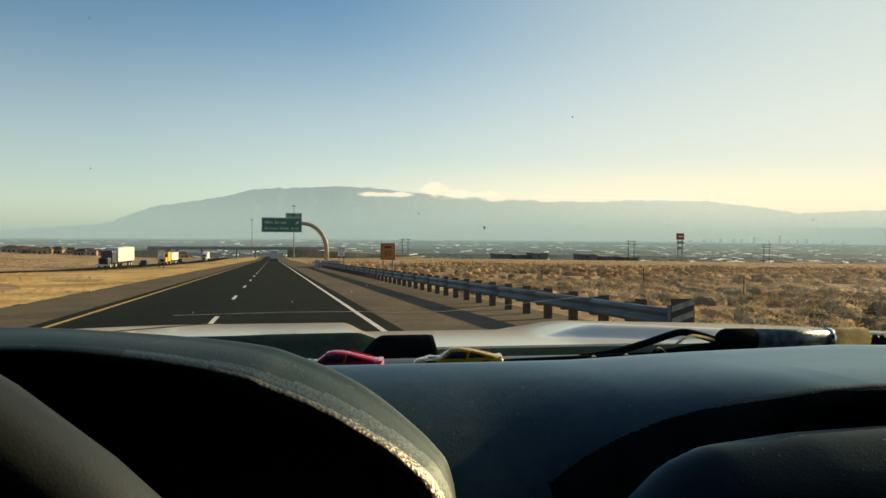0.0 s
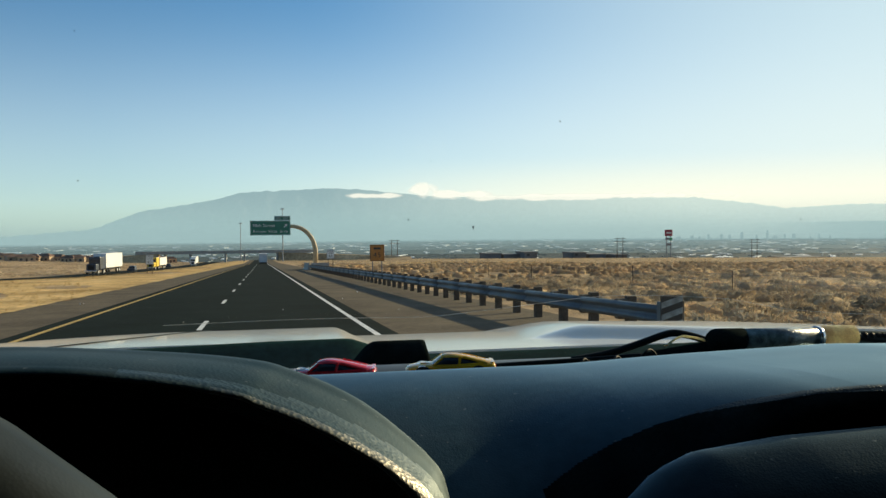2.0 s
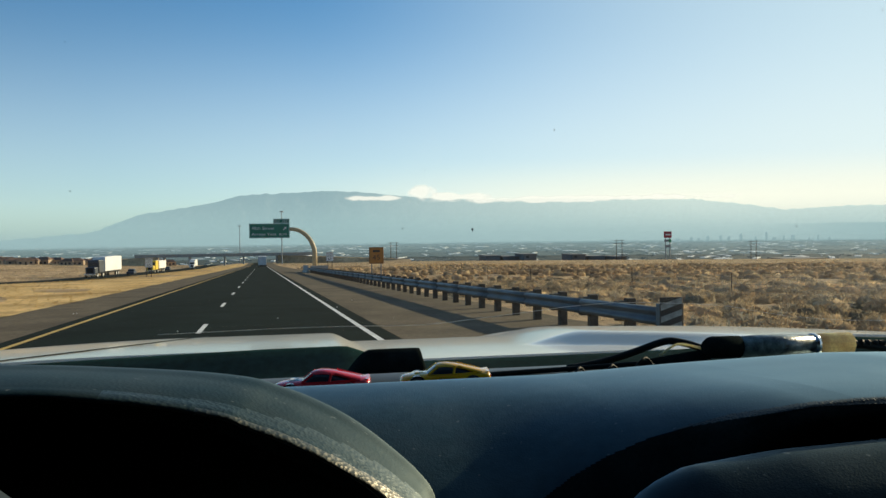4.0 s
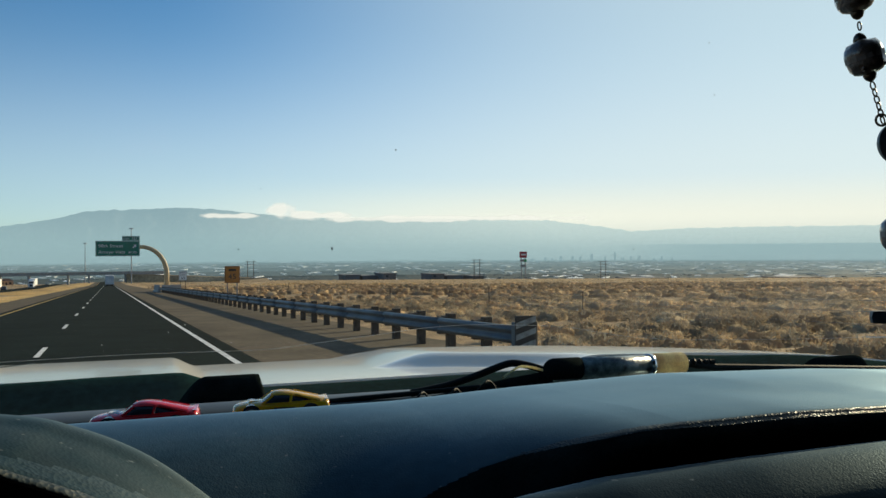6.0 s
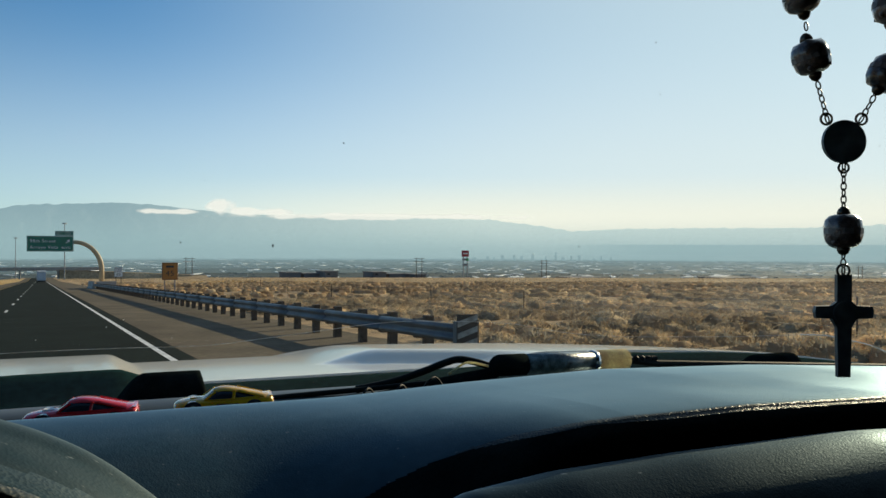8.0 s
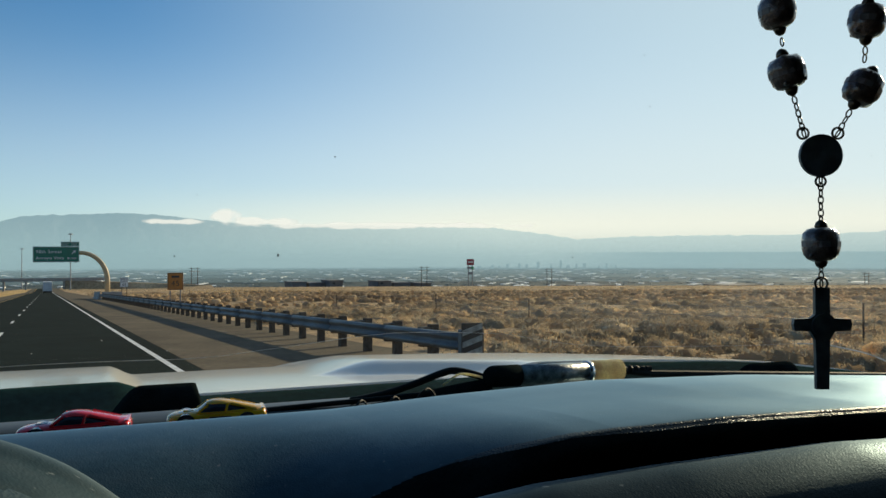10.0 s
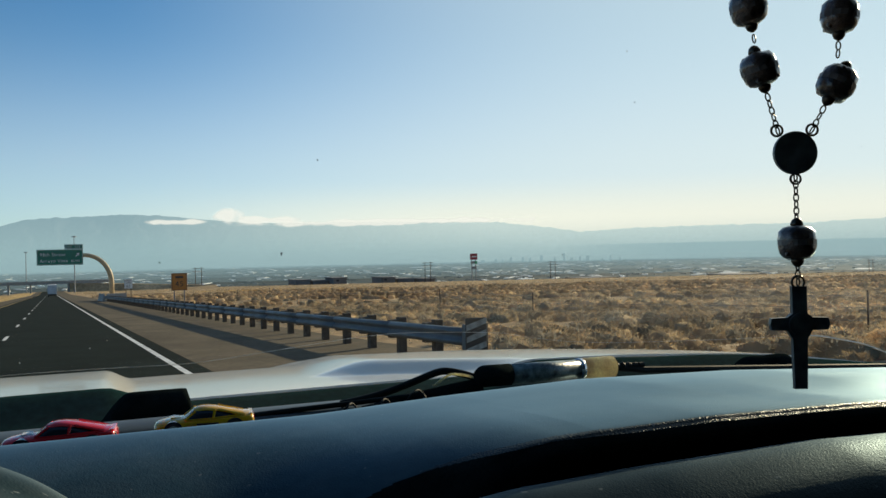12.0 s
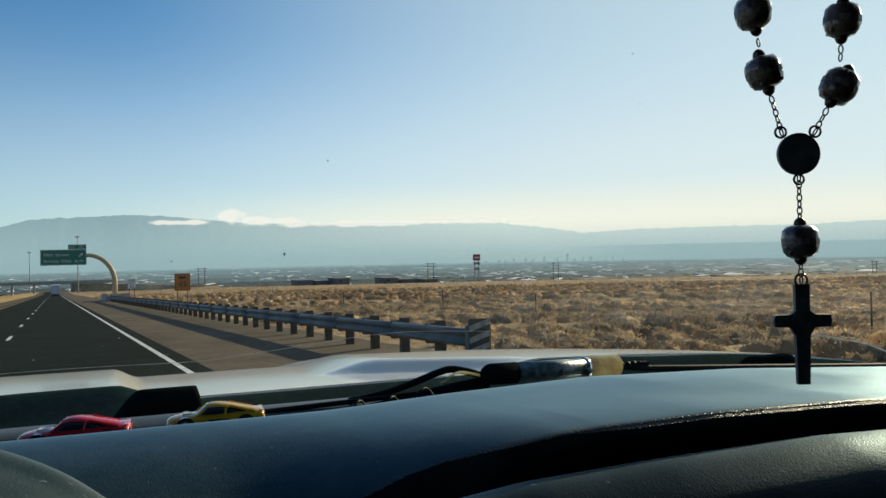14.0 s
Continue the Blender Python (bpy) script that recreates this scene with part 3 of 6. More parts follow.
for k in range(-1, 32):
    y = 20.3 + 12.19 * k
    strip("lane_dash", -1.48, -1.36, y, y + 3.05, M_LINE_W, 0.036, "white painted lane dash on asphalt", "road marking", 2)


# ---- distance ----
def build_mountains():
    """A long ridge; crest heights by azimuth, with spurs running down to the plain."""
    az = [-24, -16, -13, -10.3, -8.7, -7.4, -5.3, -2.9, -1.2, 1.3, 4.3, 6.0, 9.0, 12, 19, 27.9, 31.2, 33.3, 36.7, 42, 47, 52, 62]
    el = [-0.5, -0.3, -0.06, 0.15, 0.74, 1.25, 1.57, 2.0, 2.46, 2.58, 2.73, 2.67, 2.38, 2.1, 2.06, 1.86, 1.45, 1.1, 1.26, 1.3, 1.28, 1.45, 1.3]
    cols = np.linspace(-24, 62, 520)
    crest = np.interp(cols, az, el)
    rows = 46
    grid = []
    for j in range(rows):
        f = j / (rows - 1)
        row = []
        for a, e in zip(cols, crest):
            r = 3900 + 800 * f
            rough = noise.fractal(Vector((a * 1.1, f * 2.2, 3.0)), 0.9, 2.1, 5) * 0.10
            jag = noise.fractal(Vector((a * 1.7, 1.0, 0.0)), 0.9, 2.1, 5) * 0.085
            top = 4700 * math.tan(radians(e + jag * (1.0 if a < 8 or a > 27 else 0.3))) + 1.6
            z = -49 + (top + 49) * (f ** 0.75) * (1 + rough * math.sin(math.pi * f) * 2.0)
            row.append((r * math.sin(radians(a)), r * math.cos(radians(a)), z))
        grid.append(row)
    grid.append([(p[0] * 1.02, p[1] * 1.02, -60.0) for p in grid[-1]])
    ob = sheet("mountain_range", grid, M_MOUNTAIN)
    tagged(ob, "long blue-grey mountain range with haze painted into its glow", "mountain", kind="structure")


def build_clouds():
    for az, el, w, h in ((7.4, 2.25, 5.6, 0.42), (10.3, 2.55, 2.4, 1.15), (12.8, 2.3, 6.0, 0.6), (21.0, 2.05, 24.0, 0.5)):
        r = 3815
        c = Vector((r * math.sin(radians(az)), r * math.cos(radians(az)), 1.6 + r * math.tan(radians(el))))
        side = Vector((math.cos(radians(az)), -math.sin(radians(az)), 0))
        hw, hh = r * math.tan(radians(w / 2)), r * math.tan(radians(h / 2))
        grid = [[tuple(c + side * hw * u + Vector((0, 0, hh * v)) + Vector((0, 30 * math.cos(2 * u), 0))) for u in np.linspace(-1, 1, 24)]
                for v in np.linspace(-1, 1, 8)]
        tagged(sheet("cloud", grid, M_CLOUD), "pale cloud bank lying along the mountain crest", "cloud", "clouds on the ridge", kind="structure")


def build_town():
    """Low roofs, sheds and tree belts of the valley town, too many to count."""
    rng = np.random.RandomState(4)
    white = mat("town_pale_walls", (0.88, 0.88, 0.86), 0.8, spread=0.05, scale=0.01, island=0.2)
    grey = mat("town_grey_walls", (0.16, 0.18, 0.18), 0.85, spread=0.1, scale=0.01, island=0.4)
    trees = mat("town_tree_belts", (0.055, 0.075, 0.070), 0.9, spread=0.1, scale=0.01, island=0.25)
    for name, material, count, wr, hr, label, cat in (
            ("town_sheds", white, 1050, (2, 14), (0.5, 1.4), "pale warehouses and house roofs of the valley town", "buildings"),
            ("town_blocks", grey, 1500, (3, 14), (0.9, 2.0), "grey low buildings of the valley town", "buildings"),
            ("town_trees", trees, 4600, (5, 20), (0.7, 1.9), "dark bare tree belts between the houses", "trees")):
        v, f = [], []
        for _ in range(count):
            r = 980 + 2850 * rng.rand() ** 1.15
            a = radians(rng.uniform(-27, 60))
            x, y = r * math.sin(a), r * math.cos(a)
            z = float(land(x, y))
            w, d, h = rng.uniform(*wr) * (0.15 + r / 2400), rng.uniform(*((28, 80) if material is white else (6, 16))), rng.uniform(*hr)
            if rng.rand() < 0.12:
                w *= 2.6
            t = a + rng.uniform(-0.3, 0.3)
            c, s = math.cos(t), -math.sin(t)
            n = len(v)
            if name == "town_trees":
                k = 7
                for i in range(k):
                    u = (i / (k - 1) - 0.5) * w
                    hh = h * (0.2 + 1.0 * rng.rand()) * (1 - abs(2 * i / (k - 1) - 1) ** 3)
                    v += [(x + c * u + s * d / 2, y + s * u - c * d / 2, z - 1), (x + c * u, y + s * u, z + hh), (x + c * u - s * d / 2, y + s * u + c * d / 2, z - 1)]
                for i in range(k - 1):
                    p = n + 3 * i
                    f += [(p, p + 3, p + 4, p + 1), (p + 1, p + 4, p + 5, p + 2)]
                continue
            for zz in (z - 1, z + h):
                for du, dv in ((-1, -1), (1, -1), (1, 1), (-1, 1)):
                    u, q = du * w / 2, dv * d / 2
                    v.append((x + c * u - s * q, y + s * u + c * q, zz))
            f += [(n, n + 1, n + 5, n + 4), (n + 1, n + 2, n + 6, n + 5), (n + 2, n + 3, n + 7, n + 6), (n + 3, n, n + 4, n + 7), (n + 4, n + 5, n + 6, n + 7)]
        tagged(raw(name, v, f, material), label, cat, kind="stuff")


def build_tower(a, r, w, h):
    x, y = r * math.sin(radians(a)), r * math.cos(radians(a))
    z = float(land(x, y))
    t = thing("office_tower", "pale office tower of a hazy distant downtown", "building", "downtown towers", (x, y, z))
    turn = Matrix.Translation((x, y, 0)) @ Matrix.Rotation(radians(-43), 4, "Z")
    for name, k, z0, z1 in (("wall", 2.6, z - 1, z + h), ("roof", 4.0, z + h, z + h * 1.06)):
        b = box((-w / k, -w / k, z0), (w / k, w / k, z1))
        b.transform(turn)
        part(name, b, M_FARBLD, t)


M_FARBLD = mat("far_tower_glass_wall", (0.88, 0.9, 0.92), 0.3, metal=0.8, spread=0.1, scale=0.02)
M_MAST = mat("galvanised_mast", (0.28, 0.29, 0.30), 0.5, metal=0.3, spread=0.1, scale=0.5)


def low_building(a, r, w, h, d=24, material=None, label="grey flat-roofed apartment block on the valley edge"):
    x, y = r * math.sin(radians(a)), r * math.cos(radians(a))
    z = float(land(x, y)) - 1
    t = thing("apartment_block", label, "building", "blocks beyond the field", (x, y, z))
    m = material or M_BRICKBLD
    part("wall", box((x - w / 2, y - d / 2, z), (x + w / 2, y + d / 2, z + h)), m, t)
    part("roof", box((x - w / 2 - 0.6, y - d / 2 - 0.6, z + h), (x + w / 2 + 0.6, y + d / 2 + 0.6, z + h + 0.8)), M_ROOF, t)
    floors = max(1, int(h / 3.4))
    for fl in range(floors):
        for k in range(int(w / 6)):
            xx = x - w / 2 + 3 + k * 6
            zz = z + 1.4 + fl * 3.4
            part("window", box((xx - 1.1, y - d / 2 - 0.12, zz), (xx + 1.1, y - d / 2 + 0.1, zz + 1.6)), M_GLASSD, t)


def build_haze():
    """Added glowing sheets for haze between the town and the mountains, and one behind that brightens the sky."""
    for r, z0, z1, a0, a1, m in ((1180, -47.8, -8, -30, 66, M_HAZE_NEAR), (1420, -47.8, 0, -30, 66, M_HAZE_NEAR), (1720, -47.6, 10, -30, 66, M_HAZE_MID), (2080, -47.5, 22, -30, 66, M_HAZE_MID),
                              (2480, -47.4, 40, -30, 66, M_HAZE_MID), (2920, -47.2, 70, -30, 66, M_HAZE_MID), (3400, -47, 130, -30, 66, M_HAZE_FAR), (4900, -40, 430, -4, 66, M_HORIZON_GLOW), (3700, -48, 19, 30, 66, M_MESA)):
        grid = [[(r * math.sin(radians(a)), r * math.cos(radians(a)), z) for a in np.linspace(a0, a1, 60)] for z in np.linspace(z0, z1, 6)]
        tagged(sheet("haze_glow_sheet", grid, m), "glowing see-through sheet standing in for distant haze and mesa", "haze", "valley haze", kind="structure")


build_mountains()
build_clouds()
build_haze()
build_town()
rnd = random.Random(8)
for k in range(16):
    build_tower(26.5 + k * 0.62 + rnd.uniform(-0.2, 0.2), 3520 + rnd.uniform(-60, 60), rnd.uniform(9, 20), rnd.uniform(11, 26) * (1.3 if 6 < k < 10 else 0.8))
for a, r, w, h in ((14.9, 712, 11.5, 6.5), (16.06, 716, 13.5, 6.0), (17.27, 706, 10.5, 7.2), (20.37, 708, 11, 6.8), (21.5, 720, 14, 6.0), (23.0, 718, 10, 5.5)):
    low_building(a, r, w, h)
low_building(34.0, 760, 34, 5.5, 30, mat("dark_arena_wall", (0.10, 0.11, 0.12), 0.8, spread=0.1, scale=0.03), "dark low arena-like hall in the valley")
low_building(42.9, 775, 34, 7, 30, mat("grey_hall_wall", (0.17, 0.17, 0.17), 0.8, spread=0.1, scale=0.03), "grey broad hall in the valley")


M_STUCCO = mat("tan_stucco", (0.42, 0.31, 0.21), 0.9, spread=0.2, scale=0.08, fine=0.1)
M_TILEROOF = mat("brown_roof_tiles", (0.17, 0.10, 0.07), 0.85, spread=0.25, scale=0.3, fine=0.2)


def house(a, r, w, h, rise, turn):
    """A low stucco house with a hipped roof."""
    x, y = r * math.sin(radians(a)), r * math.cos(radians(a))
    z = float(land(x, y)) - 0.3
    t = thing("house", "low tan stucco house with a brown hipped roof", "house", "houses beyond the far field", (x, y, z))
    m = Matrix.Translation((x, y, z)) @ Matrix.Rotation(radians(turn), 4, "Z")
    d = w * 0.75

    def piece(name, b, material, parent):
        b.transform(m)
        return part(name, b, material, parent)

    wall = piece("wall", box((-w / 2, -d / 2, 0), (w / 2, d / 2, h)), M_STUCCO, t)
    b = bmesh.new()
    low = [b.verts.new((sx * (w / 2 + 0.4), sy * (d / 2 + 0.4), h)) for sx, sy in ((-1, -1), (1, -1), (1, 1), (-1, 1))]
    top = [b.verts.new((sx * w * 0.22, 0, h + rise)) for sx in (-1, 1)]
    for f in ((low[0], low[1], top[1], top[0]), (low[1], low[2], top[1]), (low[2], low[3], top[0], top[1]), (low[3], low[0], top[0]), (low[3], low[2], low[1], low[0])):
        b.faces.new(f)
    piece("roof", b, M_TILEROOF, t)
    for u in (-0.3, 0.28):
        piece("window", box((u * w - 0.7, -d / 2 - 0.06, 0.9), (u * w + 0.7, -d / 2 + 0.05, 2.1), 0.03, 1), M_GLASSD, wall)
    piece("door", box((-0.5, -d / 2 - 0.05, 0.0), (0.5, -d / 2 + 0.05, 2.05), 0.02, 1), M_POST, wall)


rh = random.Random(14)
for k in range(22):
    house(-15.2 + 0.46 * k + rh.uniform(-0.1, 0.1), 590 + rh.uniform(-35, 30), rh.uniform(7, 12), rh.uniform(2.6, 3.4), rh.uniform(1.2, 2.0), rh.uniform(-25, 35))


# ---- roadside ----
# Stripe colour dulled to put the plate's shade into it.
M_STRIPE = mat("shaded_pale_paint", (0.34, 0.32, 0.27), 0.7, spread=0.2, scale=8, fine=0.2)


def guard_rail(x, y0, y1):
    t = thing("guard_rail", "galvanised steel guard rail on dark timber posts", "guard rail", at=(x, y0, float(land(x, y0))))
    prof = [(0.00, 0.38), (0.045, 0.40), (0.075, 0.435), (0.075, 0.465), (0.03, 0.505), (0.0, 0.54), (0.03, 0.575), (0.075, 0.615), (0.075, 0.645), (0.045, 0.68), (0.0, 0.70)]
    n = int((y1 - y0) / 3.81)
    for k in range(n):
        a, b = y0 + k * 3.81, y0 + (k + 1) * 3.81 + 0.12
        grid = []
        for y in np.linspace(a, b, 4):
            z = float(land(x, y)) + 0.03
            lap = 0.004 * (k % 2)
            grid.append([(x - dx - lap, y, z + dz) for dx, dz in prof])
        ob = sheet("rail_beam", grid, M_STEEL, t)
        mod = ob.modifiers.new("thickness", "SOLIDIFY")
        mod.thickness = 0.004
    first = None
    for k in range(int((y1 - y0) / 1.905) + 1):
        y = y0 + 0.15 + k * 1.905
        z = float(land(x, y))
        if first is None:
            pm = box((-0.09, -0.1, -0.25), (0.09, 0.1, 0.80), 0.012, 1)
            first = part("post", pm, M_POST, t)
            first.location = (x + 0.30, y, z)
            first.parent, first.matrix_parent_inverse = t, t.matrix_world.inverted()
            bl = part("spacer_block", box((-0.10, -0.09, -0.19), (0.11, 0.09, 0.19), 0.01, 1), M_POST, t)
            bl.location = (x + 0.105, y, z + 0.56)
        else:
            for src, dx, dz in ((first, 0.30, 0.0), (bl, 0.105, 0.56)):
                o = src.copy()
                scene.collection.objects.link(o)
                o.location = (x + dx, y, z + dz)
                o.rotation_euler = (0, 0, rnd.uniform(-0.04, 0.04))
    # end terminal with a striped marker plate
    z = float(land(x, y0))
    end = part("end_terminal", box((x - 0.14, y0 - 0.22, z + 0.30), (x + 0.20, y0 + 0.02, z + 0.80), 0.02), M_STEEL, t)
    plate = part("marker_plate", box((x - 0.19, y0 - 0.246, z + 0.06), (x + 0.21, y0 - 0.222, z + 0.92), 0.006, 1), M_INK, t, "black plate with pale diagonal stripes")
    for k in range(4):
        b = bmesh.new()
        zz = z + 0.10 + 0.2 * k
        v = [b.verts.new((x + dx, y0 - 0.250, zz + dz)) for dx, dz in ((-0.18, 0.10), (-0.18, 0.0), (0.20, 0.12), (0.20, 0.22))]
        if zz + 0.22 < z + 0.93:
            b.faces.new(v)
        part("stripe", b, M_STRIPE, plate)


guard_rail(6.62, 13.5, 124.0)


def barrier(y0, y1):
    t = thing("concrete_barrier", "grey concrete barrier wall round a sign base", "barrier", at=(6.7, y0, float(land(6.7, y0))))
    prof = [(0.30, -0.1), (0.30, 0.08), (0.14, 0.33), (0.08, 1.07), (-0.08, 1.07), (-0.14, 0.33), (-0.30, 0.08), (-0.30, -0.1)]
    ys = np.linspace(y0, y1, 8)
    grid = [[(6.55 - dx, y, float(land(6.7, y)) + dz) for dx, dz in prof] for y in ys]
    b = bmesh.new()
    vs = [[b.verts.new(p) for p in row] for row in grid]
    for r0, r1 in zip(vs, vs[1:]):
        for k in range(len(prof) - 1):
            b.faces.new((r0[k], r0[k + 1], r1[k + 1], r1[k]))
    b.faces.new(vs[0])
    b.faces.new(vs[-1][::-1])
    part("wall", b, M_CONCRETE, t)
    z = float(land(6.7, y0))
    part("return_wall", box((6.85, y0 + 0.2, z - 0.1), (9.4, y0 + 0.5, z + 1.02), 0.02), M_CONCRETE, t)


barrier(124.5, 137.0)


def exit_sign(y):
    g = float(land(7.6, y))
    t = thing("overhead_exit_sign", "green overhead exit sign on a curved tan cantilever pole", "road sign", at=(7.9, y, g))
    keys = [(7.9, y, g - 0.1), (7.9, y, g + 2.6)]
    arc = [(7.9 - 3.5 * (1 - math.cos(a)), y, g + 2.6 + 3.9 * math.sin(a)) for a in np.linspace(0.08, math.pi / 2, 18)]
    tail = [(3.4, y, g + 6.52), (0.4, y, g + 6.5), (-1.0, y, g + 6.48)]
    pts = keys + arc + tail
    part("curved_pole", tube(pts, list(np.linspace(0.36, 0.26, len(pts))), 20), M_POLE, t, "smooth tan painted steel tube", True)
    part("base_flange", spin([(0.0, 0), (0.6, 0), (0.6, 0.08), (0.0, 0.08)], (7.9, y, g + 0.02)), M_CONCRETE, t)
    x0, x1, z0, z1 = -1.6, 4.25, g + 5.2, g + 7.35
    yf = y - 0.42
    panel = part("panel", box((x0, yf, z0), (x1, yf + 0.05, z1), 0.02, 1), M_GREEN, t, "dark green reflective panel")
    tab = part("exit_tab", box((1.9, yf, z1 + 0.02), (x1, yf + 0.05, z1 + 0.68), 0.02, 1), M_GREEN, t, "small green exit number tab")
    for (a, b, c, d), par in (((x0, x1, z0, z1), panel), ((1.9, x1, z1 + 0.02, z1 + 0.68), tab)):
        for lo, hi in (((a + 0.05, c + 0.05), (b - 0.05, c + 0.09)), ((a + 0.05, d - 0.09), (b - 0.05, d - 0.05)),
                       ((a + 0.05, c + 0.09), (a + 0.09, d - 0.09)), ((b - 0.09, c + 0.09), (b - 0.05, d - 0.09))):
            part("border", box((lo[0], yf - 0.006, lo[1]), (hi[0], yf - 0.002, hi[1])), M_LETTER, par)
    for text, size, x, z, sp in (("98th Street", 0.62, x0 + 0.38, z0 + 1.24, 1.12), ("Arroyo Vista", 0.62, x0 + 0.38, z0 + 0.38, 1.08), ("BLVD", 0.44, x0 + 4.32, z0 + 0.38, 1.1)):
        lettering(text, size, pose(x, yf - 0.006, z, 90), M_LETTER, panel, space=sp)
    lettering("EXIT", 0.36, pose(2.08, yf - 0.006, z1 + 0.2, 90), M_LETTER, tab, space=1.1)
    lettering("153", 0.50, pose(3.15, yf - 0.006, z1 + 0.19, 90), M_LETTER, tab, space=1.05)
    b = bmesh.new()
    for p in ((-0.32, -0.06, 0.16, 0.06),):
        vs = [b.verts.new((p[i], 0, p[j])) for i, j in ((0, 1), (2, 1), (2, 3), (0, 3))]
        b.faces.new(vs)
    b.faces.new([b.verts.new(c) for c in ((0.36, 0, 0), (0.02, 0, 0.25), (0.08, 0, 0.0), (0.02, 0, -0.25))])
    b.transform(pose(x1 - 0.72, yf - 0.008, z0 + 1.38, 0, -45, 0))
    part("arrow", b, M_LETTER, panel, "white slanting arrow")
    for k in range(4):
        xx = x0 + 0.5 + k * 1.6
        part("bracket", box((xx, yf + 0.06, z0 - 0.08), (xx + 0.1, yf + 0.16, z1 - 0.1)), M_SIGNBACK, t)


exit_sign(131.0)


def post_sign(name, x, y, w, h, clear, face, rim, label, lines):
    g = float(ground_z(x, y))
    t = thing(name, label, "road sign", at=(x, y, g))
    for dx in (-w * 0.32, w * 0.32):
        part("post", box((x + dx - 0.04, y, g - 0.2), (x + dx + 0.04, y + 0.06, g + clear + h * 0.9), 0.008, 1), M_POST if face is M_LETTER else M_GREYPOLE, t)
    pl = part("panel", box((x - w / 2, y - 0.03, g + clear), (x + w / 2, y - 0.005, g + clear + h), 0.012, 1), face, t)
    for lo, hi in (((-w / 2 + .03, .03), (w / 2 - .03, .06)), ((-w / 2 + .03, h - .06), (w / 2 - .03, h - .03)), ((-w / 2 + .03, .06), (-w / 2 + .06, h - .06)), ((w / 2 - .06, .06), (w / 2 - .03, h - .06))):
        part("border", box((x + lo[0], y - 0.038, g + clear + lo[1]), (x + hi[0], y - 0.032, g + clear + hi[1])), rim, pl)
    for text, size, z in lines:
        lettering(text, size, pose(x, y - 0.038, g + clear + z, 90), rim, pl, align="CENTER", space=1.1)


post_sign("speed_limit_sign", 11.6, 150.0, 1.25, 1.55, 1.6, M_LETTER, M_INK, "white speed limit sign on two brown posts",
          (("SPEED", 0.33, 1.18), ("LIMIT", 0.33, 0.80), ("65", 0.62, 0.20)))
post_sign("exit_speed_sign", 8.9, 68.0, 1.15, 1.3, 1.35, M_AMBER, M_INK, "amber exit speed sign on two posts beside the rail", (("45", 0.58, 0.30),))
g45 = float(ground_z(8.9, 68.0))
part("letter_bar", box((8.62, 67.962, g45 + 1.35 + 0.92), (9.18, 67.968, g45 + 1.35 + 1.08)), M_INK, bpy.data.objects["exit_speed_sign"])


def sign_from_behind(x, y, w, h, clear, material, label):
    g = float(ground_z(x, y))
    t = thing("roadside_sign", label, "road sign", at=(x, y, g))
    for dx in (-w * 0.35, w * 0.35):
        part("post", box((x + dx - 0.04, y - 0.03, g - 0.2), (x + dx + 0.04, y + 0.03, g + clear + h * 0.9), 0.006, 1), M_GREYPOLE, t)
    part("panel", box((x - w / 2, y + 0.03, g + clear), (x + w / 2, y + 0.05, g + clear + h), 0.008, 1), material, t)


post_sign("speed_limit_sign", -14.2, 118.0, 0.95, 1.2, 1.2, M_LETTER, M_INK, "small white speed limit sign on the grassy median",
          (("SPEED", 0.25, 0.90), ("LIMIT", 0.25, 0.62), ("65", 0.48, 0.15)))
sign_from_behind(-47.0, 150.0, 3.2, 3.0, 0.4, M_BRICKBLD, "brown board on posts across the highway")


def pole_sign(x, y):
    g = float(ground_z(x, y))
    t = thing("tall_pole_sign", "tall red panel sign on two dark poles beyond the field", "sign", at=(x, y, g))
    for dx in (-1.7, 1.7):
        part("pole", tube([(x + dx, y, g - 0.5), (x + dx, y, g + 20)], 0.36, 10), M_GREYPOLE, t)
    for z0, z1, x0, x1, m in ((16.8, 21.6, -3.0, 3.0, M_SIGNRED), (13.9, 15.6, -2.6, 0.6, M_GREYPOLE), (13.6, 15.6, 0.8, 2.8, M_SIGNGREEN), (9.6, 11.4, -2.2, 2.2, M_GREYPOLE)):
        p = part("panel", box((x + x0, y - 0.5, g + z0), (x + x1, y + 0.5, g + z1), 0.1, 1), m, t)
        if x1 - x0 > 5:
            part("letter_bar", box((x + x0 + 1, y - 0.56, g + (z0 + z1) / 2 - 0.5), (x + x1 - 1, y - 0.51, g + (z0 + z1) / 2 + 0.5)), M_LETTER, p)


pole_sign(300.0, 606.0)


def power_poles(a, r, h=15.0):
    x, y = r * math.sin(radians(a)), r * math.cos(radians(a))
    g = float(ground_z(x, y))
    t = thing("power_pole", "grey timber power poles with crossarms", "utility pole", "power poles beyond the field", (x, y, g))
    for dx in (-2.2, 2.2):
        part("pole", tube([(x + dx, y, g - 1), (x + dx, y, g + h)], [0.3, 0.2], 8), M_POST, t)
    for z in (h - 1.0, h - 3.2):
        part("crossarm", box((x - 4.2, y - 0.15, g + z), (x + 4.2, y + 0.15, g + z + 0.3)), M_POST, t)


for a, r in ((23.3, 640), (8.6, 660), (31.5, 690), (50.5, 760)):
    power_poles(a, r)


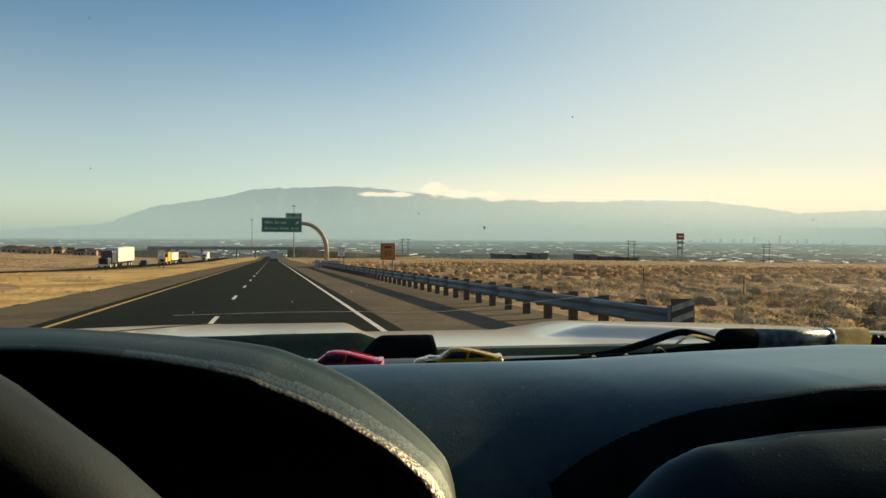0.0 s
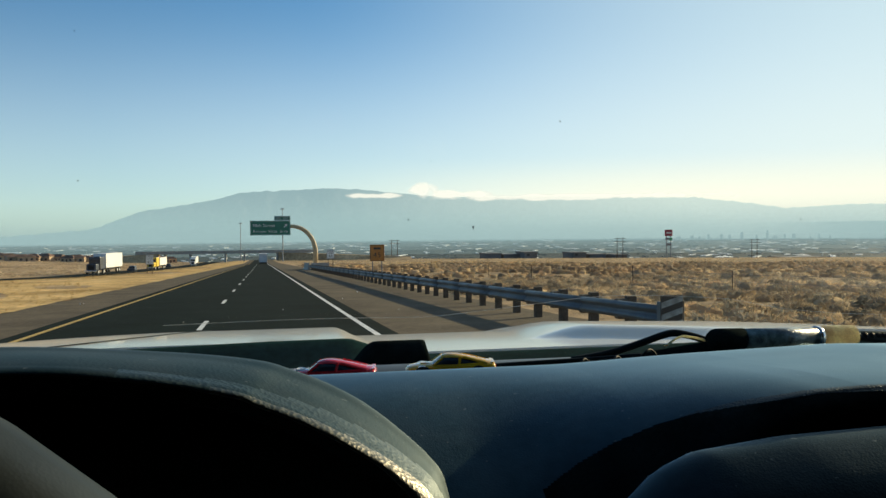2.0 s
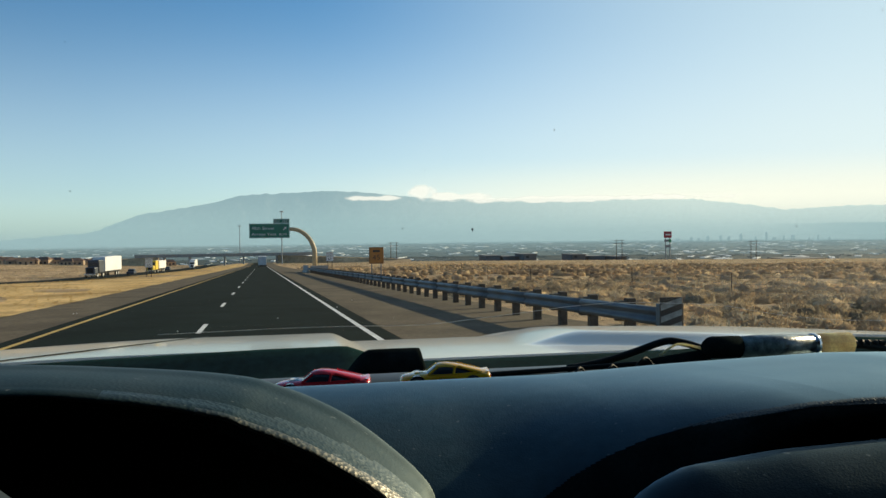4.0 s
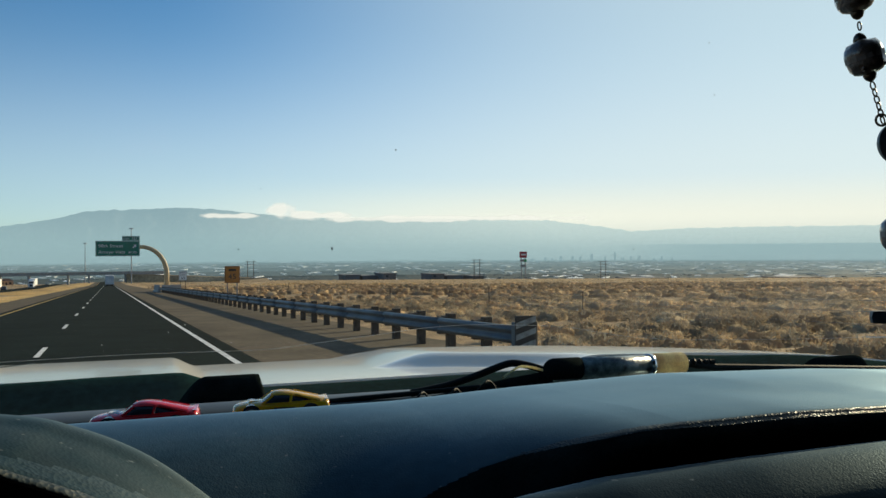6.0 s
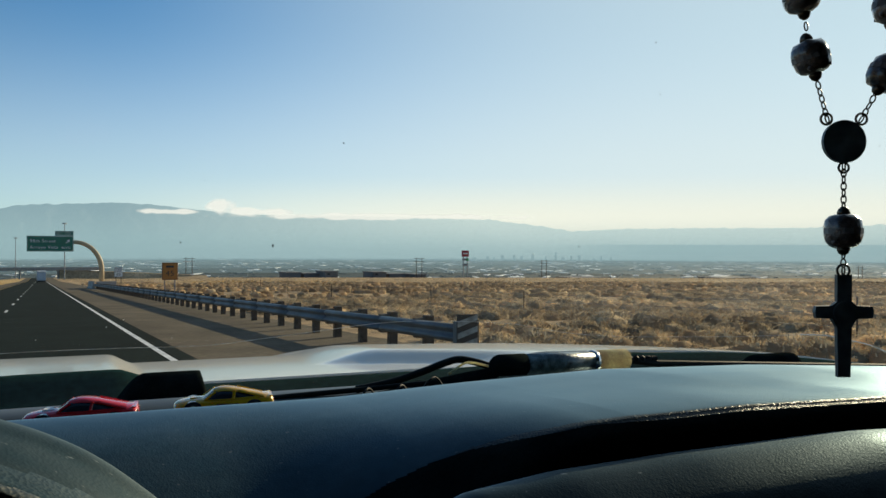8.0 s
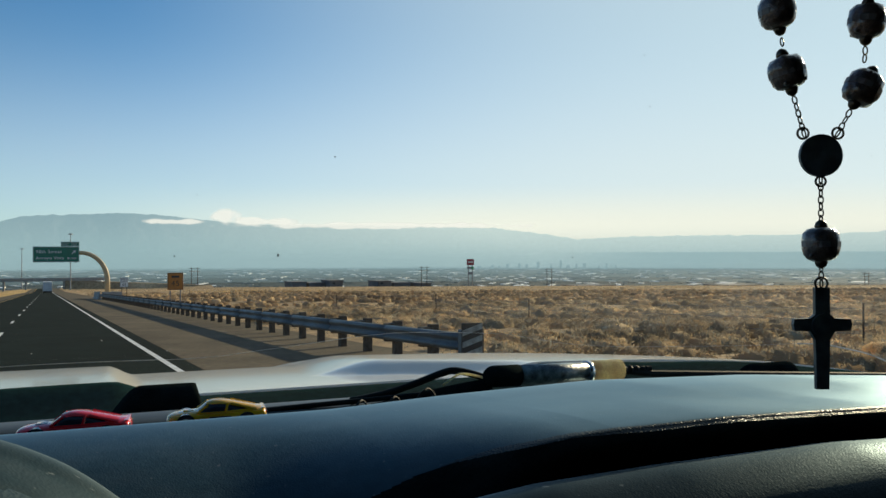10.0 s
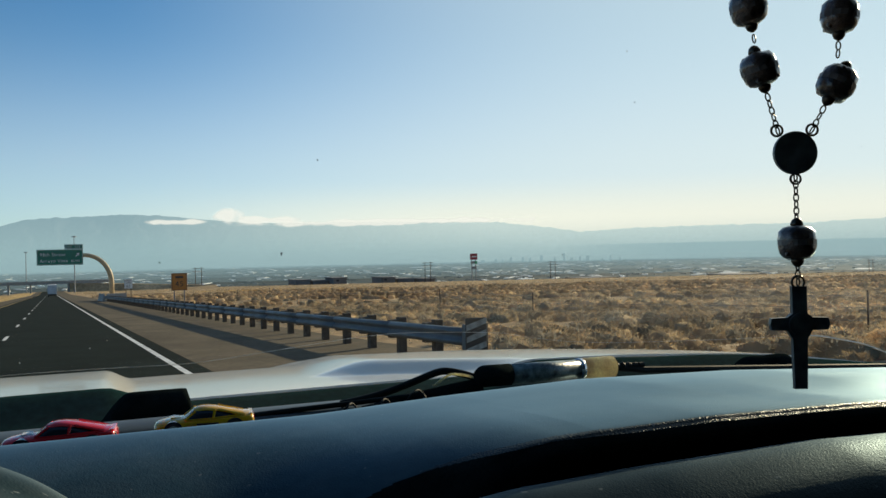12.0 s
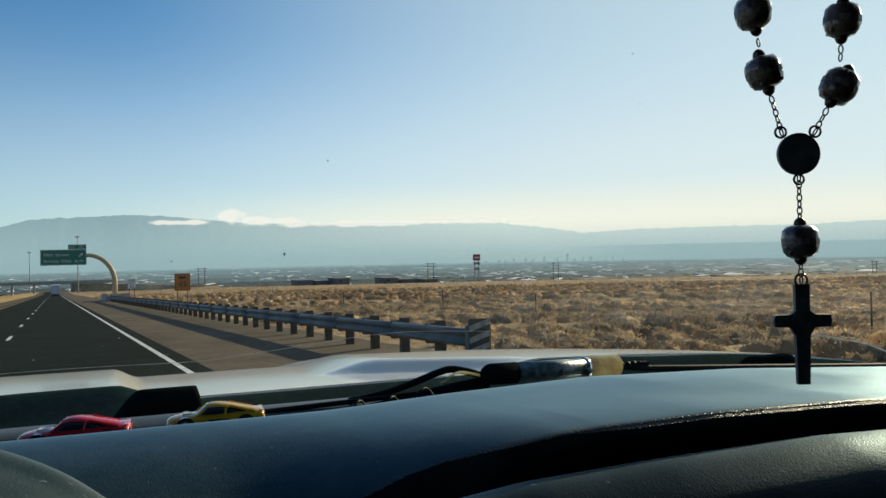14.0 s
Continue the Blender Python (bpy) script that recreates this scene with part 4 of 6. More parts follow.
def light_mast(x, y, h):
    g = float(ground_z(x, y))
    t = thing("high_mast_light", "tall slim grey light mast with a lamp ring", "street lamp", "light masts", (x, y, g))
    part("mast", tube([(x, y, g - 0.5), (x, y, g + h)], [0.34, 0.16], 10), M_MAST, t)
    part("lamp_ring", spin([(0.2, 0), (1.2, 0.1), (1.2, 0.4), (0.3, 0.7)], (x, y, g + h - 0.4), sides=12), M_MAST, t)


light_mast(12.0, 505.0, 30.0)
light_mast(-14.0, 620.0, 26.0)


def overpass(y):
    g = float(land(0, y))
    t = thing("overpass_bridge", "grey concrete overpass crossing the highway", "bridge", at=(0, y, g))
    part("deck", box((-75, y - 5, g + 4.9), (34, y + 5, g + 6.0), 0.05, 1), M_CONCRETE, t)
    part("parapet", box((-75, y - 5.2, g + 6.0), (34, y - 4.9, g + 6.9)), M_CONCRETE, t)
    for x in (-58, -43, -22, -10.5, 9.8):
        part("pier", box((x - 0.5, y - 4, g - 1.2), (x + 0.5, y + 4, g + 4.9)), M_CONCRETE, t)
    for s, x0, x1 in ((1, 10.5, 95), (-1, -62, -140)):
        b = bmesh.new()
        vs = [b.verts.new(p) for p in ((x0, y - 9, g - 1), (x1, y - 22, g - 2), (x1, y - 2, g + 3.2 - 2), (x0, y - 5.2, g + 5.4), (x0, y + 9, g - 1), (x1, y + 22, g - 2), (x1, y + 2, g + 1.2), (x0, y + 5.2, g + 5.4))]
        for f in ((0, 1, 2, 3), (4, 7, 6, 5), (3, 2, 6, 7), (0, 3, 7, 4), (1, 5, 6, 2)):
            b.faces.new([vs[i] for i in f])
        part("embankment", b, M_SOIL, t)


overpass(560.0)


# ---- traffic ----
def lorry(x, y, s, cab, cargo, label, heading=1, length=14.0, high=4.1, turn=0.0):
    """A tractor and box trailer; heading 1 faces the camera."""
    g = float(land(x, y)) + 0.03
    t = thing("truck", label, "truck", "trucks across the median" if heading > 0 else "", at=(x, y, g))

    def P(a):
        return (x + a[0], y + heading * a[1], g + a[2])

    def bx(name, lo, hi, m, bev=0.06, par=None):
        l, h = P(lo), P(hi)
        return part(name, box([min(p) for p in zip(l, h)], [max(p) for p in zip(l, h)], bev, 2), m, par or t)

    bx("cargo_box", (-1.28, 4.6, 1.15), (1.28, 4.6 + length, high), cargo, 0.05)
    bx("chassis", (-0.9, 0.6, 0.75), (0.9, 4.6 + length, 1.1), M_DARK, 0.03)
    cb = bx("cab", (-1.2, 1.6, 0.9), (1.2, 4.2, 3.55), cab, 0.22)
    bx("bonnet", (-1.0, -0.2, 0.75), (1.0, 1.65, 2.15), cab, 0.2)
    bx("grille", (-0.62, -0.26, 0.95), (0.62, -0.16, 1.95), M_DARK, 0.03)
    bx("windscreen", (-1.0, 1.52, 2.2), (1.0, 1.62, 3.05), M_GLASSD, 0.03, cb)
    bx("side_window", (-1.24, 1.9, 2.2), (-1.18, 2.9, 3.0), M_GLASSD, 0.02, cb)
    bx("bumper", (-1.2, -0.4, 0.45), (1.2, -0.18, 0.85), M_CHROME, 0.05)
    for ax in (0.7, 3.6, 4.6 + length - 1.6, 4.6 + length - 2.9):
        for sx in (-1.05, 1.05):
            c = P((sx, ax, 0.5))
            w = part("wheel", spin([(0.2, -0.16), (0.48, -0.15), (0.5, -0.1), (0.5, 0.1), (0.48, 0.15), (0.2, 0.16)], c, "x", 18), M_TYRE, t)
            part("rim", spin([(0.05, -0.175), (0.26, -0.17), (0.26, 0.17), (0.05, 0.175)], c, "x", 12), M_SIGNBACK, w)
    t.rotation_euler = (0, 0, radians(turn))


lorry(-33.6, 186, 1, M_TRUCKD, M_TRUCKW, "white box-trailer truck with a dark cab", 1, 9.5, 4.1, turn=-11.0)
lorry(-31.2, 262, 1, M_TRUCKY, M_TRUCKW, "smaller truck with a yellow cab and pale box", 1, 7.0, 3.4, turn=-10.0)
lorry(-31.4, 420, 1, M_TRUCKW, M_TRUCKW, "white box-trailer truck far along the highway", 1)
lorry(-35.0, 470, 1, M_TRUCKW, M_TRUCKW, "white box-trailer truck far along the highway", 1)
lorry(0.5, 300, 1, M_TRUCKW, M_GREYBOX, "grey box truck driving ahead in the lane", -1, 8.0, 3.9)


def sedan(x, y, m, label):
    g = float(land(x, y)) + 0.03
    t = thing("car", label, "car", at=(x, y, g))
    part("body", box((x - 0.9, y - 2.2, g + 0.3), (x + 0.9, y + 2.2, g + 0.95), 0.18, 3), m, t)
    cabin = part("cabin", box((x - 0.75, y - 1.1, g + 0.9), (x + 0.75, y + 1.5, g + 1.45), 0.25, 3), M_GLASSD, t)
    part("roof", box((x - 0.6, y - 0.6, g + 1.42), (x + 0.6, y + 1.1, g + 1.48), 0.02, 1), m, cabin)
    for ax in (-1.4, 1.4):
        for sx in (-0.8, 0.8):
            part("wheel", spin([(0.1, -0.1), (0.32, -0.1), (0.32, 0.1), (0.1, 0.1)], (x + sx, y + ax, g + 0.32), "x", 16), M_TYRE, t)


sedan(-31.3, 226, M_TRUCKD, "dark car following a truck")
sedan(-35.1, 350, M_TRUCKD, "dark car far along the highway")


def balloon():
    a, r = radians(13.8), 2600
    c = (r * math.sin(a), r * math.cos(a), 1.6 + 4.0)
    t = thing("hot_air_balloon", "dark hot-air balloon hanging over the valley", "balloon", at=c)
    part("envelope", spin([(0.5, -5), (1.1, -4), (2.6, -1), (3.4, 1.6), (3.0, 3.6), (1.7, 4.8), (0.3, 5)], c, sides=18), M_BALLOON, t, smooth=True)
    part("basket", box((c[0] - 0.8, c[1] - 0.8, c[2] - 7.4), (c[0] + 0.8, c[1] + 0.8, c[2] - 6.0), 0.2, 1), M_BALLOON, t)


balloon()


# ---- the car that carries the camera ----
car = thing("car_interior", "white car seen from within over a dark vinyl dashboard", "car", at=(0.2, 0.0, float(land(0, 0)) + 0.03))


def build_dashboard():
    xs = np.concatenate([np.linspace(-0.85, 0.10, 70), np.linspace(0.1015, 0.34, 260), np.linspace(0.343, 1.25, 110)])
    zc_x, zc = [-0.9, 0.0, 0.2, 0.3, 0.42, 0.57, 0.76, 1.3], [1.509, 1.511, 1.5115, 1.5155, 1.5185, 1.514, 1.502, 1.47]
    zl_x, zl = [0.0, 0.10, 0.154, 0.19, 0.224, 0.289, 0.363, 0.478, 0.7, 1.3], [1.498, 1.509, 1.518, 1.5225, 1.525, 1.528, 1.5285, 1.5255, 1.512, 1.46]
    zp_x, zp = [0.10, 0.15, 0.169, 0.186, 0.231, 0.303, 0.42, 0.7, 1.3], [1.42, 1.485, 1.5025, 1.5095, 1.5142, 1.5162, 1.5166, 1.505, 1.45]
    cols = []
    for x in xs:
        c, l = np.interp(x, zc_x, zc), np.interp(x, zl_x, zl)
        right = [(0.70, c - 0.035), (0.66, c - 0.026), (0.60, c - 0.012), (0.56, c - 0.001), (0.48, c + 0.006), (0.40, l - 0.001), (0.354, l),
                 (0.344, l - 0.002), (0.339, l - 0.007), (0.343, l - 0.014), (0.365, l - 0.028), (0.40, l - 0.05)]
        left = [(0.70, 1.479), (0.66, 1.4865), (0.60, 1.500), (0.56, 1.510), (0.50, 1.508), (0.45, 1.498), (0.41, 1.484),
                (0.38, 1.468), (0.36, 1.45), (0.34, 1.42), (0.33, 1.38), (0.32, 1.30)]
        w = float(smoothstep(0.10, 0.27, x))
        keys = [(x, a[0] * (1 - w) + b[0] * w, a[1] * (1 - w) + b[1] * w) for a, b in zip(left, right)]
        cols.append(curve_points(keys, 285))
    pad = sheet("dashboard_pad", cols, [M_VINYL, M_LIP, M_CAP_AND_SHADE], car, "blue-black grained vinyl pad with a glossy lip and painted shade below it", 0.004)
    # lip made glossier for its glint; shade painted black below it, turning down towards the driver
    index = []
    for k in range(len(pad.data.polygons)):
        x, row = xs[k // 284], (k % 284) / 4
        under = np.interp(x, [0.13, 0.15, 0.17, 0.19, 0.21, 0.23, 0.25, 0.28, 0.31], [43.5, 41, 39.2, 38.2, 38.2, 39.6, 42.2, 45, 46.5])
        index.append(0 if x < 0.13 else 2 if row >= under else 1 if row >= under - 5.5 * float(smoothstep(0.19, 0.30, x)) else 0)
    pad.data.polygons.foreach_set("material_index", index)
    # lower pad roll on the passenger side
    cols = []
    for x in np.linspace(0.10, 1.25, 190):
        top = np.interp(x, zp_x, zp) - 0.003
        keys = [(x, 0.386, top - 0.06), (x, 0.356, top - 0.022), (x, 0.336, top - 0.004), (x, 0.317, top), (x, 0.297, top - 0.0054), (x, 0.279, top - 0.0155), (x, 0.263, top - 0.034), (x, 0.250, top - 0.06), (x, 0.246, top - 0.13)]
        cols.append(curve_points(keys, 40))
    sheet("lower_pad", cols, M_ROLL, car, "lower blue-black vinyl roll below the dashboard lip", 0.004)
    part("dashboard_core", box((-0.85, 0.46, 1.0), (1.25, 0.68, 1.44), 0.01, 1), M_DARK, car)


def build_visor():
    """The arched hood over the instruments."""
    back = [(-0.56, 1.40), (-0.42, 1.50), (-0.30, 1.548), (-0.20, 1.5635), (-0.1137, 1.5649), (-0.05, 1.5607), (-0.0125, 1.5559), (0.0043, 1.5506), (0.0183, 1.5445), (0.0327, 1.5362),
            (0.0472, 1.5248), (0.0621, 1.5105), (0.069, 1.499), (0.072, 1.475), (0.073, 1.42)]
    lip = [(-0.54, 1.40), (-0.40, 1.50), (-0.28, 1.549), (-0.18, 1.5645), (-0.0923, 1.5667), (-0.0521, 1.5634), (-0.0202, 1.557), (-0.0094, 1.5525), (0.0016, 1.5477), (0.0129, 1.5418),
           (0.0244, 1.5346), (0.036, 1.5265), (0.0479, 1.514), (0.056, 1.488), (0.060, 1.43)]
    B, F = curve_points(back, 130), curve_points(lip, 130)
    # share of the way from the crest to the lip, depth and sink below the skin
    steps = curve_points([(-0.9, 0.56, 0.085), (-0.5, 0.46, 0.035), (-0.2, 0.38, 0.010), (0.0, 0.335, 0.001), (0.3, 0.310, 0.0), (0.65, 0.283, -0.0006), (0.88, 0.264, 0.0), (0.97, 0.257, 0.0015),
                          (1.0, 0.2545, 0.0042), (0.98, 0.256, 0.0072), (0.9, 0.264, 0.0095), (0.6, 0.30, 0.012), (0.0, 0.40, 0.03)], 76)
    grid = []
    for i in range(len(B)):
        d = B[min(i + 1, len(B) - 1)] - B[max(i - 1, 0)]
        n = np.array([-d[1], d[0]]) / np.hypot(*d)
        row = []
        thin = 1.0 - 0.62 * (1 - float(smoothstep(92, 122, i)))
        for u, y, sink in steps:
            q = B[i] * (1 - max(0.0, u)) + F[i] * max(0.0, u) - n * (sink * thin if u > 0.9 else sink)
            row.append((q[0], y, q[1]))
        grid.append(row)
    hood = sheet("instrument_visor", grid, [M_VISOR, M_VISOR_LIP, M_CAP_AND_SHADE, M_VISOR_MID], car, "grey grained instrument hood with sun glint put into its edge gloss")
    # gloss bands follow the sun glint; the black underside is painted shade
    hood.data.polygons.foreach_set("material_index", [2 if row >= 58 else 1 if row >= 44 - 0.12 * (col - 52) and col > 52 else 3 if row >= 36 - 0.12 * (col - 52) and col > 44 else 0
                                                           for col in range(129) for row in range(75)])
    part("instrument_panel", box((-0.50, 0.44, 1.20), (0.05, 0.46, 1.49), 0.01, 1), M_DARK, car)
    # steering wheel rim
    rim = bmesh.new()
    c, R, r = Vector((-0.157, 0.026, 1.434)), 0.185, 0.013
    tilt = Matrix.Rotation(radians(-24), 3, "X")
    rings = []
    for k in range(72):
        a = 2 * math.pi * k / 72
        ring = []
        for j in range(14):
            b = 2 * math.pi * j / 14
            p = Vector(((R + r * math.cos(b)) * math.cos(a), r * math.sin(b), (R + r * math.cos(b)) * math.sin(a)))
            ring.append(rim.verts.new(c + tilt @ p))
        rings.append(ring)
    for k in range(72):
        A, B = rings[k], rings[(k + 1) % 72]
        for j in range(14):
            rim.faces.new((A[j], A[(j + 1) % 14], B[(j + 1) % 14], B[j]))
    w = part("steering_wheel", rim, M_RIM, car, "dark leather steering wheel rim", True)
    part("wheel_hub", spin([(0.01, -0.03), (0.07, -0.025), (0.075, 0.0), (0.05, 0.05), (0.03, 0.3)], (c.x, c.y, c.z), "y", 24), M_BLACK, w)
    for a in (0, 180, 270):
        d = tilt @ Vector((math.cos(radians(a)), 0, math.sin(radians(a))))
        part("spoke", tube([c + d * 0.05, c + d * 0.185], [0.02, 0.012], 10), M_BLACK, w)


def bonnet_z(x, y):
    s = (y - 0.985) / 1.465
    base = 1.4625 - 0.085 * s - 0.10 * s ** 2
    left = 0.0175 * float(smoothstep(0.128 + 0.09 * s, 0.080 + 0.09 * s, x))
    x0 = 0.322 + 0.27 * min(s, 0.6) + 0.20 * (1 - float(smoothstep(0.0, 0.12, s)))
    right = 0.0180 * float(smoothstep(x0, x0 + 0.105, x))
    fall = 0.06 * max(0.0, (abs(x - 0.3) - 0.45)) ** 1.5 + 0.03 * max(0.0, x - 0.45) + 0.05 * max(0.0, x - 1.05)
    return base + left + right - fall


def build_bonnet():
    """White bonnet with a raised bulge on either side of a shallow middle."""
    grid = [[(x, y, bonnet_z(x, y)) for x in np.linspace(-0.85, 1.5, 420) for y in [0.985 + 1.465 * f]] for f in np.linspace(0, 1, 90) ** 1.7]
    b = sheet("bonnet", grid, M_BODY, car, "white painted bonnet with raised bulges", 0.012)
    # panel gap across the bonnet
    part("panel_gap", tube([(x, y, bonnet_z(x, y)) for x, y in ((-0.30, 1.0), (-0.22, 1.1), (-0.16, 1.22), (-0.12, 1.4), (-0.10, 1.6))], 0.0016, 6), M_BLACK, b)
    # rubber seal along the rear edge
    pts = []
    for x in np.linspace(-0.85, 1.45, 160):
        pts.append((x, 0.985 - 0.01 * abs(x - 0.3), bonnet_z(x, 0.985) - 0.009))
    part("rubber_seal", tube(pts, 0.0065, 10), M_BLACK, car, "black rubber seal behind the bonnet", True)
    # cowl: its lip is shaped to fit the camera's view, higher before the driver and at the far end
    lip_x = [-0.85, -0.5, -0.3, -0.16, 0.0, 0.09, 0.112, 0.135, 0.43, 0.55, 0.62, 0.7, 0.8, 0.9, 0.95, 1.0, 1.2, 1.45]
    lip_z = [1.450, 1.459, 1.469, 1.473, 1.4765, 1.477, 1.469, 1.455, 1.455, 1.457, 1.469, 1.4665, 1.4605, 1.457, 1.454, 1.450, 1.426, 1.39]
    xs = np.linspace(-0.85, 1.4, 240)
    grid = []
    for y, f in ((0.982, 0.3), (0.978, 0.93), (0.974, 1.0), (0.966, 0.97), (0.955, 0.80), (0.94, 0.55), (0.92, 0.30), (0.90, 0.14), (0.87, 0.05), (0.80, 0.0), (0.745, -0.05)):
        grid.append([(x, y, foot + (float(np.interp(x, lip_x, lip_z)) - foot) * f) for x in xs for foot in [min(1.437, 1.437 - 0.02 * (x - 0.4))]])
    sheet("cowl_panel", grid, M_COWL, car, "dusty grey plastic cowl below the windshield", 0.006)
    # defroster ledge between the pad and the glass
    grid = []
    for y, z in ((0.700, 1.470), (0.708, 1.4815), (0.716, 1.4835), (0.735, 1.4842), (0.755, 1.4845), (0.764, 1.4832), (0.768, 1.476), (0.770, 1.460)):
        grid.append([(x, y, z - 0.075 * max(0.0, x - 0.30)) for x in np.linspace(-0.84, 1.2, 60)])
    sheet("defroster_ledge", grid, M_LEDGE, car, "dusty grey plastic ledge at the foot of the glass", 0.002)


def hump(x0, x1, y, z, h, flip=False):
    """Black moulded cover over a wiper pivot."""
    grid = []
    n = 26
    for i in range(n):
        f = i / (n - 1)
        x = x0 + (x1 - x0) * f
        g = 1 - f if flip else f
        up = float(smoothstep(-0.05, 0.42, g)) * (1 - float(smoothstep(0.93, 1.0, g)) * 0.85)
        row = []
        for a in np.linspace(0, math.pi, 14):
            row.append((x, y - 0.020 * math.cos(a), z + h * up * math.sin(a) ** 0.5))
        grid.append(row)
    sheet("wiper_cover", grid, M_CAP_AND_SHADE, car, "black moulded wiper pivot cover", 0.002)


def build_windshield():
    grid = []
    for v in np.linspace(0, 1, 20):
        row = []
        for x in np.linspace(-0.80, 1.30, 40):
            bow = 0.10 * ((x - 0.25) / 1.05) ** 2
            row.append((x, 0.90 - 0.62 * v - bow, 1.458 + 0.52 * v))
        grid.append(row)
    w = sheet("windshield", grid, M_GLASS, car, "clear windshield with a long crack and dust specks")
    w.visible_shadow = False

    def on_glass(x, z):
        bow = 0.10 * ((x - 0.25) / 1.05) ** 2
        return (x, 0.90 - 0.62 * (z - 1.458) / 0.52 - bow - 0.004, z)

    pts = [on_glass(x, z) for x, z in ((-0.10, 1.5215), (0.01, 1.523), (0.078, 1.5225), (0.154, 1.5213), (0.212, 1.5265), (0.267, 1.5326), (0.318, 1.538), (0.373, 1.539),
                                       (0.468, 1.5331), (0.514, 1.5253), (0.563, 1.5172), (0.627, 1.5109), (0.692, 1.508), (0.81, 1.5045), (0.90, 1.504))]
    part("crack", tube([tuple(p) for p in curve_points(pts, 70)], 0.0002, 5), M_CRACK, w, "thin bright crack")
    pts = [on_glass(x, z) for x, z in ((0.90, 1.504), (0.941, 1.5015), (0.987, 1.4935), (1.036, 1.4835), (1.10, 1.465))]
    part("crack", tube([tuple(p) for p in curve_points(pts, 20)], 0.0011, 5), M_CRACK, w, "thin bright crack")
    rs = random.Random(3)
    for k in range(40):
        x, z = rs.uniform(-0.5, 1.0), rs.choice((rs.uniform(1.49, 1.56), rs.uniform(1.5, 1.9)))
        p = on_glass(x, z)
        r = rs.uniform(0.0003, 0.0007)
        part("dust_speck", spin([(r * 0.3, 0), (r, 0.0002), (r * 0.4, 0.0005)], p, "y", 6), M_CRACK if z < 1.57 else M_DARK, w)


def build_front():
    """Wings, nose and wheels below the bonnet."""
    for name, xo, xi in (("front_wing", -0.86, -0.82), ("front_wing", 1.51, 1.47)):
        grid = []
        for y in np.linspace(0.70, 2.43, 50):
            top = bonnet_z(xi, max(y, 0.985)) - 0.006
            arch = 0.42 + 0.40 * math.sqrt(max(0.0, 1 - ((y - 1.75) / 0.42) ** 2)) if abs(y - 1.75) < 0.42 else 0.42
            grid.append([(xo + (xi - xo) * float(smoothstep(0.8, 1.0, f)), y, arch + (top - arch) * f) for f in np.linspace(0, 1, 10)])
        sheet(name, grid, M_BODY, car, "white painted front wing", 0.006)
    grid = []
    for x in np.linspace(-0.84, 1.49, 60):
        top = bonnet_z(x, 2.45) - 0.004
        grid.append([(x, 2.44 + 0.05 * math.sin(math.pi * f), 0.42 + (top - 0.42) * f) for f in np.linspace(0, 1, 12)])
    nose = sheet("nose", grid, M_BODY, car, "white painted nose", 0.006)
    part("grille", box((-0.25, 2.485, 0.72), (0.90, 2.50, 1.02), 0.01, 1), M_DARK, nose)
    for y in (1.75, -1.15):
        for x, s in ((-0.72, -1), (1.34, 1)):
            wh = part("wheel", spin([(0.18, -0.11), (0.34, -0.11), (0.365, -0.07), (0.365, 0.07), (0.34, 0.11), (0.18, 0.11)], (x, y, 0.395), "x", 28), M_TYRE, car)
            part("rim", spin([(0.03, -0.10), (0.20, -0.09), (0.20, 0.09), (0.03, 0.10)], (x, y, 0.395), "x", 20), M_SIGNBACK, wh)


def build_cabin():
    part("roof_lining", box((-0.85, -1.7, 1.99), (1.3, 0.26, 2.02), 0.01, 1), M_LINING, car)
    part("rear_wall", box((-0.85, -1.74, 0.5), (1.3, -1.7, 1.99)), M_DARK, car)
    part("floor_pan", box((-0.85, -1.7, 0.45), (1.3, 0.68, 0.5)), M_DARK, car)
    for x in (-0.89, 1.26):
        part("door_panel", box((x, -1.7, 0.45), (x + 0.04, 0.68, 1.44), 0.008, 1), M_DARK, car)
        part("outer_skin", box((x - 0.012 if x < 0 else x + 0.042, -1.74, 0.42), (x - 0.002 if x < 0 else x + 0.052, 0.70, 1.43), 0.003, 1), M_BODY, car, "white painted door skin")
        # unseen solid side, added to keep light from behind off the dashboard
        part("side_light_block", box((x, -1.7, 1.44), (x + 0.04, -0.10, 1.99)), M_LINING, car)


build_dashboard()
build_visor()
build_bonnet()
hump(0.062, 0.158, 0.83, 1.453, 0.042)
hump(0.805, 0.92, 0.83, 1.437, 0.039, False)
build_windshield()
build_front()
build_cabin()


